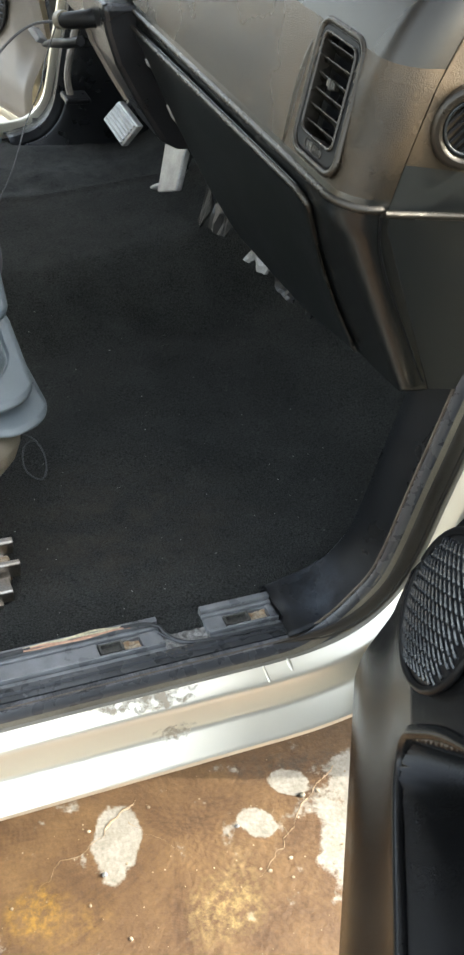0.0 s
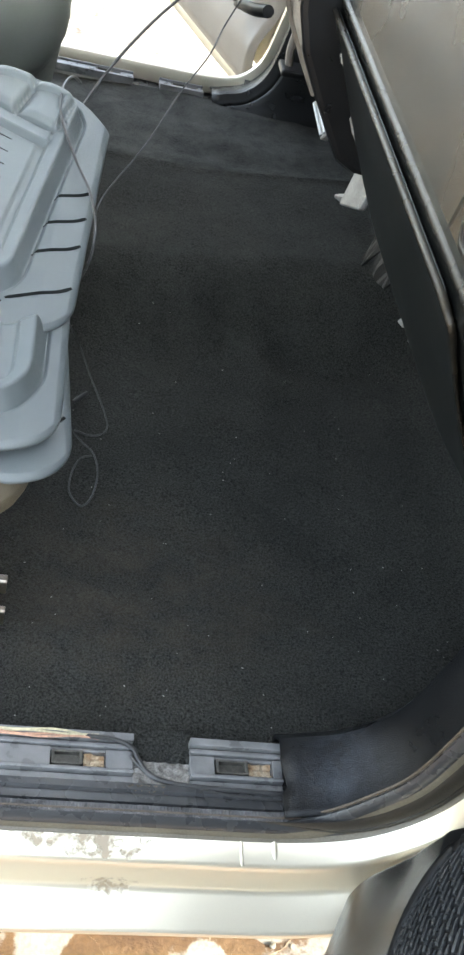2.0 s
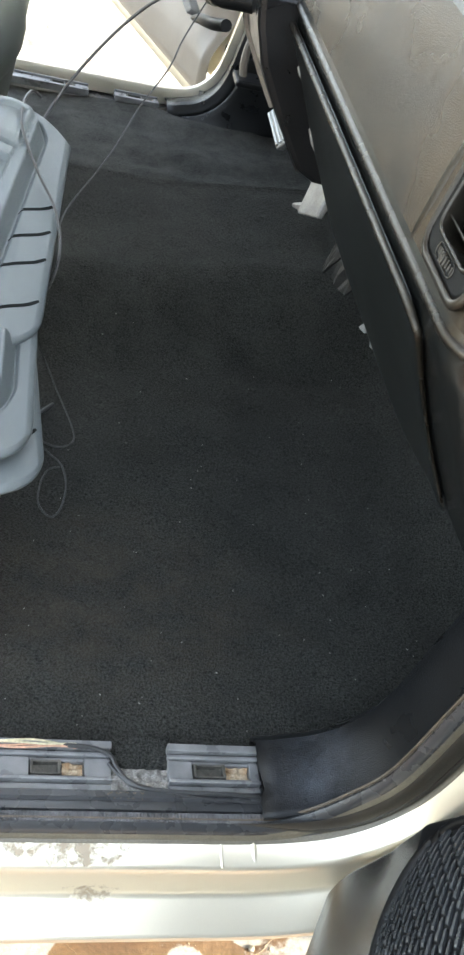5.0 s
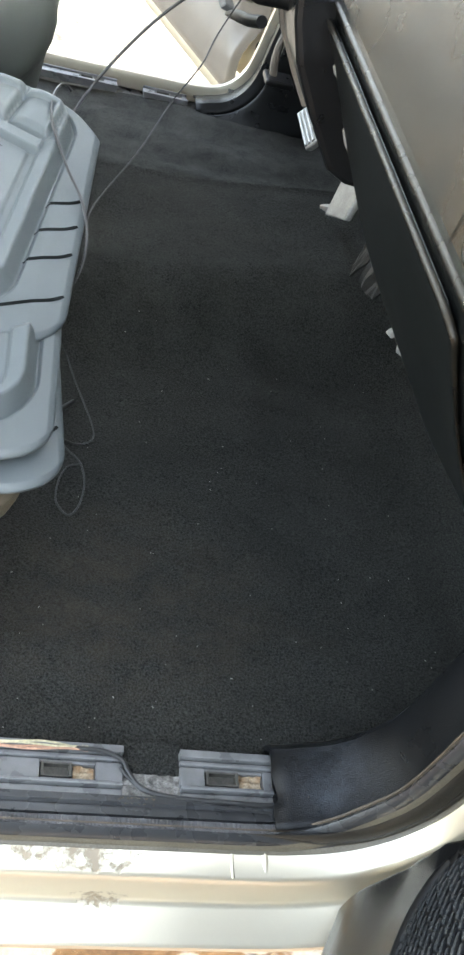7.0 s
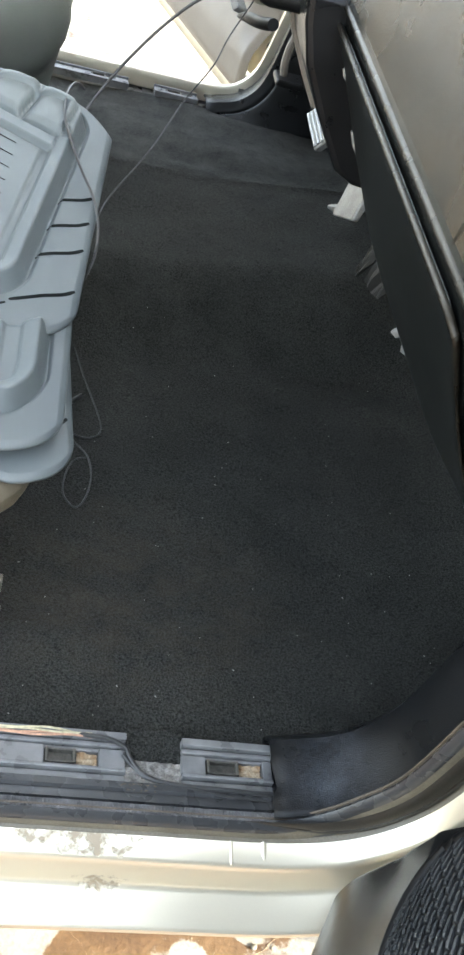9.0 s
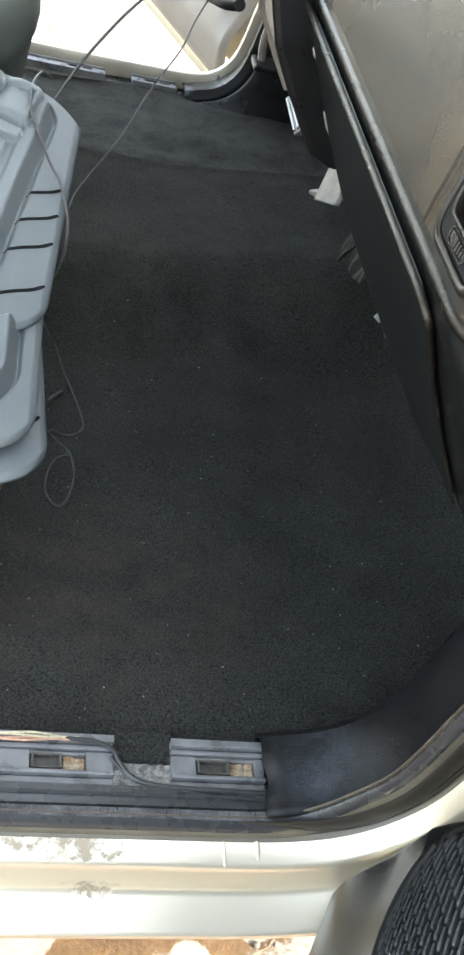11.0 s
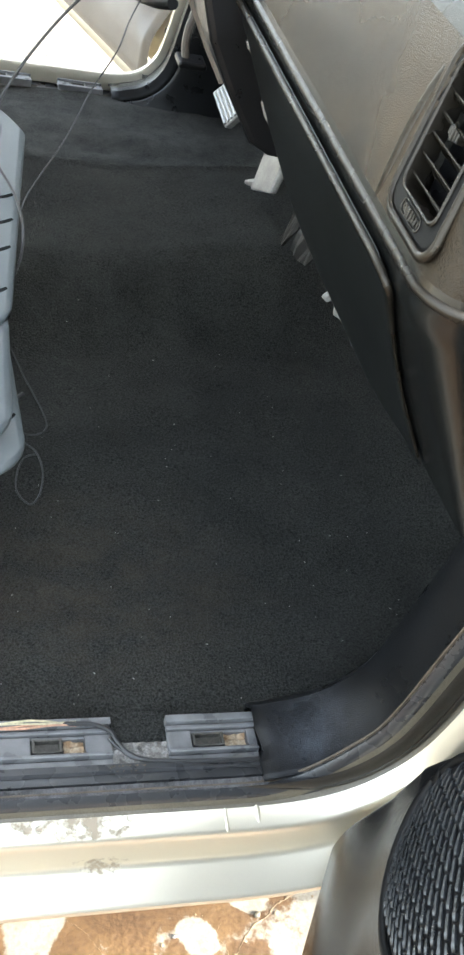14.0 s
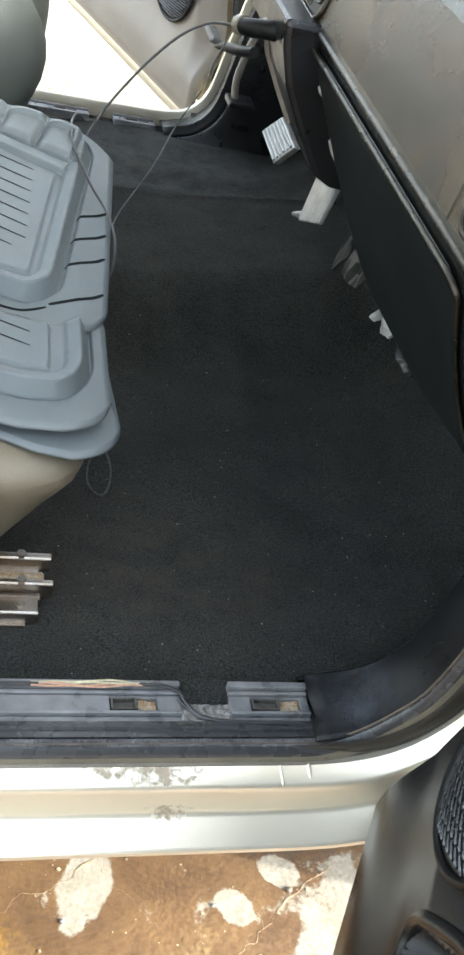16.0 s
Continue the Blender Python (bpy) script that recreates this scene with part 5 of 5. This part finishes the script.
def car_door(name, side, trim, label, hinge, out, inward, grille, lean=0.0, pocket=1.0, shell=-0.262):
    """grille: centre along the door and up, half sizes, turn and depth of the speaker cover."""
    th = thing(name, label, "car door")
    def at(s, z, off):
        return side @ (hinge + out * s + inward * off + Vector((0, 0, z)))
    near_edge = [(0.385, -0.189), (0.404, -0.193), (0.44, -0.187), (0.47, -0.18), (0.5, -0.177), (0.53, -0.175), (0.56, -0.17), (0.585, -0.161), (0.62, -0.148), (0.65, -0.14), (0.69, -0.127), (0.80, -0.10), (0.95, -0.08), (1.05, -0.07)]
    far_edge = [(0.385, -0.155), (0.404, -0.165), (0.47, -0.162), (0.585, -0.137), (0.69, -0.094), (0.80, -0.045), (0.95, 0.02), (1.05, 0.05)]
    def front(z):
        pts = near_edge if lean else far_edge
        for (a, sa), (b, sb) in zip(pts, pts[1:]):
            if z <= b:
                return sa + (sb - sa) * (z - a) / (b - a)
        return pts[-1][1]
    def pocket_in(s, z):
        """How far inside the pocket's rounded mouth a place lies."""
        a, b, r = s - 0.03 - 0.85 * max(0.0, z - 0.605), z - 0.574, 0.03
        a /= 1.25
        return r - math.hypot(r - a, r - b) if a < r and b < r else min(a, b)
    def depth(s, z, cut=True):
        o = -0.018
        o += 0.018 * smooth01((0.56 - z) / 0.1)
        if z < 0.43:
            o -= 0.035 * ((0.43 - z) / 0.045) ** 2
        o += lean * max(0.0, z - 0.63)
        edge = s - front(z)
        o -= 0.014 * (1 - min(1.0, edge / 0.014)) ** 2
        if not lean:
            o -= 0.035 * (1 - smooth01(edge / 0.055)) * smooth01((z - 0.47) / 0.1)
        if pocket and cut:
            o -= 0.092 * smooth01(pocket_in(s, z) / 0.018) * smooth01((0.82 - z) / 0.06) * smooth01((0.80 - s) / 0.03)
        return o
    S = [k / 220 for k in range(221)]
    Z = [0.385 + 0.005 * k for k in range(29)] + [0.528 + 0.002 * k for k in range(16)] + [0.562 + 0.004 * k for k in range(66)] + [0.84 + 0.02 * k for k in range(12)]
    def fn(i, j):
        z = Z[j]
        s0 = front(z)
        s = s0 + (0.92 - s0) * S[i] ** 1.7
        return at(s, z, depth(s, z))
    part("inner_trim", grid(fn, len(S), len(Z)), trim, th)
    if pocket:
        rim = [(0.78, 0.60), (0.5, 0.598), (0.3, 0.594), (0.2, 0.588), (0.13, 0.578), (0.085, 0.573), (0.06, 0.572), (0.044, 0.575), (0.034, 0.584), (0.031, 0.597), (0.035, 0.612), (0.048, 0.634), (0.079, 0.675), (0.115, 0.71), (0.15, 0.742)]
        pts = spline([(s, 0, z) for s, z in rim], 6)
        part("pocket_rim", tube([at(p.x, p.z, depth(p.x, p.z, False) - 0.002) for p in pts], 0.0052, 12, taper=[1.0 + 0.2 * smooth01((k / len(pts) - 0.5) / 0.25) - 0.6 * smooth01((k / len(pts) - 0.85) / 0.15) for k in range(len(pts))]), trim, th, "glossy rounded pocket rim")
    # speaker grille: dome with staggered raised bars along the door
    cs, cz, ra, rb_, turn, deep = grille
    def dome(ds, dz, lift):
        c0, s0 = math.cos(turn), math.sin(turn)
        r = min(1.0, math.hypot((ds * c0 + dz * s0) / ra, (-ds * s0 + dz * c0) / rb_))
        return r, at(cs + ds, cz + dz, deep + lean * dz + lift + 0.012 * math.sqrt(max(0.0, 1 - (r * 0.97) ** 2)))
    def oval(r, a):
        u, v = ra * r * math.cos(a), rb_ * r * math.sin(a)
        return u * math.cos(turn) - v * math.sin(turn), u * math.sin(turn) + v * math.cos(turn)
    g = part("speaker_grille", grid(lambda i, j: dome(*oval(j / 12, 2 * math.pi * i / 48), 0.003)[1], 48, 13, wrap_u=True), BLACK, th, "black ribbed speaker grille")
    bm = bmesh.new()
    for r in range(-17, 18):
        for k in range(-11, 12):
            dz = r * 0.0057
            ds = (k + (0, 0.5)[r % 2]) * 0.0165
            if dome(ds, dz, 0)[0] > 0.95:
                continue
            p = [dome(ds + 0.0146 * (q / 5 - 0.5), dz, 0.0040)[1] for q in range(6)]
            tube(p, 0.0015, 6, bm, taper=[0.6, 0.95, 1.0, 1.0, 1.3, 0.95])
    part("grille_bars", bm, GRILLE, g, "staggered raised bars")
    part("grille_ring", tube([dome(*oval(1.03, 2 * math.pi * k / 40), 0.004)[1] for k in range(41)], 0.0036, 10), VENT_BLACK, g)
    def skin(i, j):
        z = 0.375 + 0.66 * j / 14
        s0 = min(shell, -0.262)
        s = s0 + (0.938 - s0) * i / 20
        return at(s, z, -0.12 - 0.015 * math.sin(math.pi * j / 14))
    part("outer_skin", grid(skin, 21, 15), PAINT, th, "champagne painted outer skin")
    part("door_flange", grid(lambda i, j: at(max(-0.19, shell) + 1.13 * i / 12, 0.356 + 0.05 * j / 3, -0.05 - 0.006 * j), 13, 4), PAINT, th, "champagne painted door shell edge", solid=0.004)
    def jamb(i, j):
        z = 0.356 + (0.26 if lean else 0.7) * j / 14
        s0 = front(max(z, 0.385))
        d0 = min(-0.045, depth(s0, max(z, 0.385)) - 0.014)
        reach = s0 + (shell - s0) * smooth01((0.58 - z) / 0.2)
        return at(s0 + (min(reach, s0 + 0.02) - s0) * i / 4 if shell < -0.15 else s0 + 0.004 * i, z, d0 + (-0.125 - d0) * (i / 4) ** 0.7)
    part("door_jamb", grid(jamb, 5, 15), TRIM, th, "dark door jamb", solid=0.003)
    part("door_foot", grid(lambda i, j: at(max(-0.2, shell) + 1.15 * i / 10, 0.356, -0.05 - 0.08 * j / 3), 11, 4), PAINT, th, "painted door underside", solid=0.003)
    return th


car_door("passenger_door", NEAR, DOORBLACK, "open passenger door with black trim, speaker and map pocket", HINGE, OUT, IN, (-0.028, 0.694, 0.082, 0.058, 0.414, -0.036), -0.272, 1.0, -0.2)
car_door("driver_door", FAR, DOORTAN, "open driver door with tan trim and speaker", Vector((0.122, -0.318, -0.005)), Vector((-0.315, -0.949, 0)), Vector((-0.949, 0.315, 0)), (0.02, 0.64, 0.09, 0.09, 0.0, -0.018), 0.0, 0.0)
# a loose thread hanging in the near pocket
thread = thing("loose_thread", "loose pale thread in the door pocket", "thread")
part("strand", tube(spline([tuple(HINGE + OUT * s + IN * o + Vector((0, 0, z))) for s, z, o in ((0.12, 0.55, -0.042), (0.16, 0.566, -0.05), (0.21, 0.578, -0.06), (0.28, 0.588, -0.07))], 6), 0.0005, 5), RUBBER_TAN, thread)

# ---- lint, grit and cracks ----
rnd = random.Random(5)
bm = bmesh.new()
for k in range(85):
    x, y = rnd.uniform(-0.3, 0.3), 0.02 + 0.6 * rnd.random() ** 1.6
    z, a, l = floor_z(x, y) + 0.0012, rnd.uniform(0, 6.28), rnd.choice((0.0003, 0.0004, 0.0005, 0.001))
    box(-l, l, -0.0003, 0.0003, -0.0003, 0.0003, b2 := bmesh.new())
    moved(b2, Matrix.Translation((x, y, z)) @ Matrix.Rotation(a, 4, "Z"))
    me = bpy.data.meshes.new("tmp")
    b2.to_mesh(me)
    b2.free()
    bm.from_mesh(me)
    bpy.data.meshes.remove(me)
tagged(finish("lint", bm, LINT, smooth=False), "tiny white lint specks on the black carpet", "lint", kind="stuff")

bm = bmesh.new()
for k in range(300):
    x, y = rnd.uniform(-0.45, 0.45), rnd.uniform(-0.45, 0.15)
    r = 0.0007 + 0.0028 * rnd.random() ** 4
    b2 = bmesh.new()
    bmesh.ops.create_icosphere(b2, subdivisions=1, radius=r)
    moved(b2, Matrix.Translation((x, y, r * 0.35)) @ Matrix.Diagonal((rnd.uniform(0.8, 1.4), rnd.uniform(0.8, 1.3), 0.7, 1)))
    me = bpy.data.meshes.new("tmp")
    b2.to_mesh(me)
    b2.free()
    bm.from_mesh(me)
    bpy.data.meshes.remove(me)
tagged(finish("grit", bm, PEBBLE), "small brown and pale grit on the concrete", "grit", kind="stuff")
PALE = mat("crack_edge", (0.3, 0.22, 0.14), 0.9, scale=50, spread=0.3, bump=0.5, bscale=500)
for path, thick in (([(0.262, 0.034), (0.239, 0.021), (0.222, 0.013), (0.209, 0.001), (0.192, -0.008), (0.179, -0.019), (0.166, -0.036), (0.149, -0.047), (0.138, -0.061), (0.126, -0.066), (0.105, -0.082), (0.089, -0.091)], 0.0017), ([(-0.03, 0.072), (-0.039, 0.065), (-0.058, 0.058), (-0.08, 0.044), (-0.09, 0.031), (-0.105, 0.028), (-0.125, 0.015)], 0.0019), ([(-0.125, 0.015), (-0.154, 0.014), (-0.172, -0.004), (-0.198, -0.018)], 0.0007), ([(-0.051, 0.043), (-0.036, 0.022), (-0.016, 0.003), (0.005, -0.024)], 0.0006), ([(0.149, -0.047), (0.152, -0.03), (0.142, -0.018), (0.15, 0.0)], 0.0007)):
    line = spline([(x, y, 0.0008) for x, y in path], 7)
    bm = tube(line, thick, 7, taper=[(0.35 + 1.1 * abs(noise.noise((p.x * 70, p.y * 70, 3)))) * (1 - 0.75 * k / len(line)) for k, p in enumerate(line)])
    for v in bm.verts:
        v.co += Vector((noise.noise(v.co * 90), noise.noise(v.co * 90 + Vector((5, 0, 0))), 0)) * 0.0032 + Vector((noise.noise(v.co * 260), noise.noise(v.co * 260 + Vector((0, 7, 0))), 0)) * 0.0018
        v.co.z = max(0.0, v.co.z * 0.6)
    tagged(finish("ground_crack", bm, PALE), "raised pale crack line in the concrete", "crack", kind="structure")
for x, y, r, dark in ((0.197, 0.004, 0.0042, True), (-0.103, -0.022, 0.0036, False), (0.09, -0.012, 0.003, False)):
    bm = bmesh.new()
    bmesh.ops.create_icosphere(bm, subdivisions=2, radius=r)
    for v in bm.verts:
        v.co *= 1 + 0.25 * noise.noise(v.co * 260 + Vector((x * 50, y * 50, 0)))
        v.co = Vector((v.co.x + x, v.co.y + y, (v.co.z + r * 0.7) * 0.8))
    tagged(finish("pebble", bm, RUBBER_TAN if dark else DEBRIS), "small dark round pebble on the concrete" if dark else "small pale pebble on the concrete", "pebble", "pebbles on the ground")
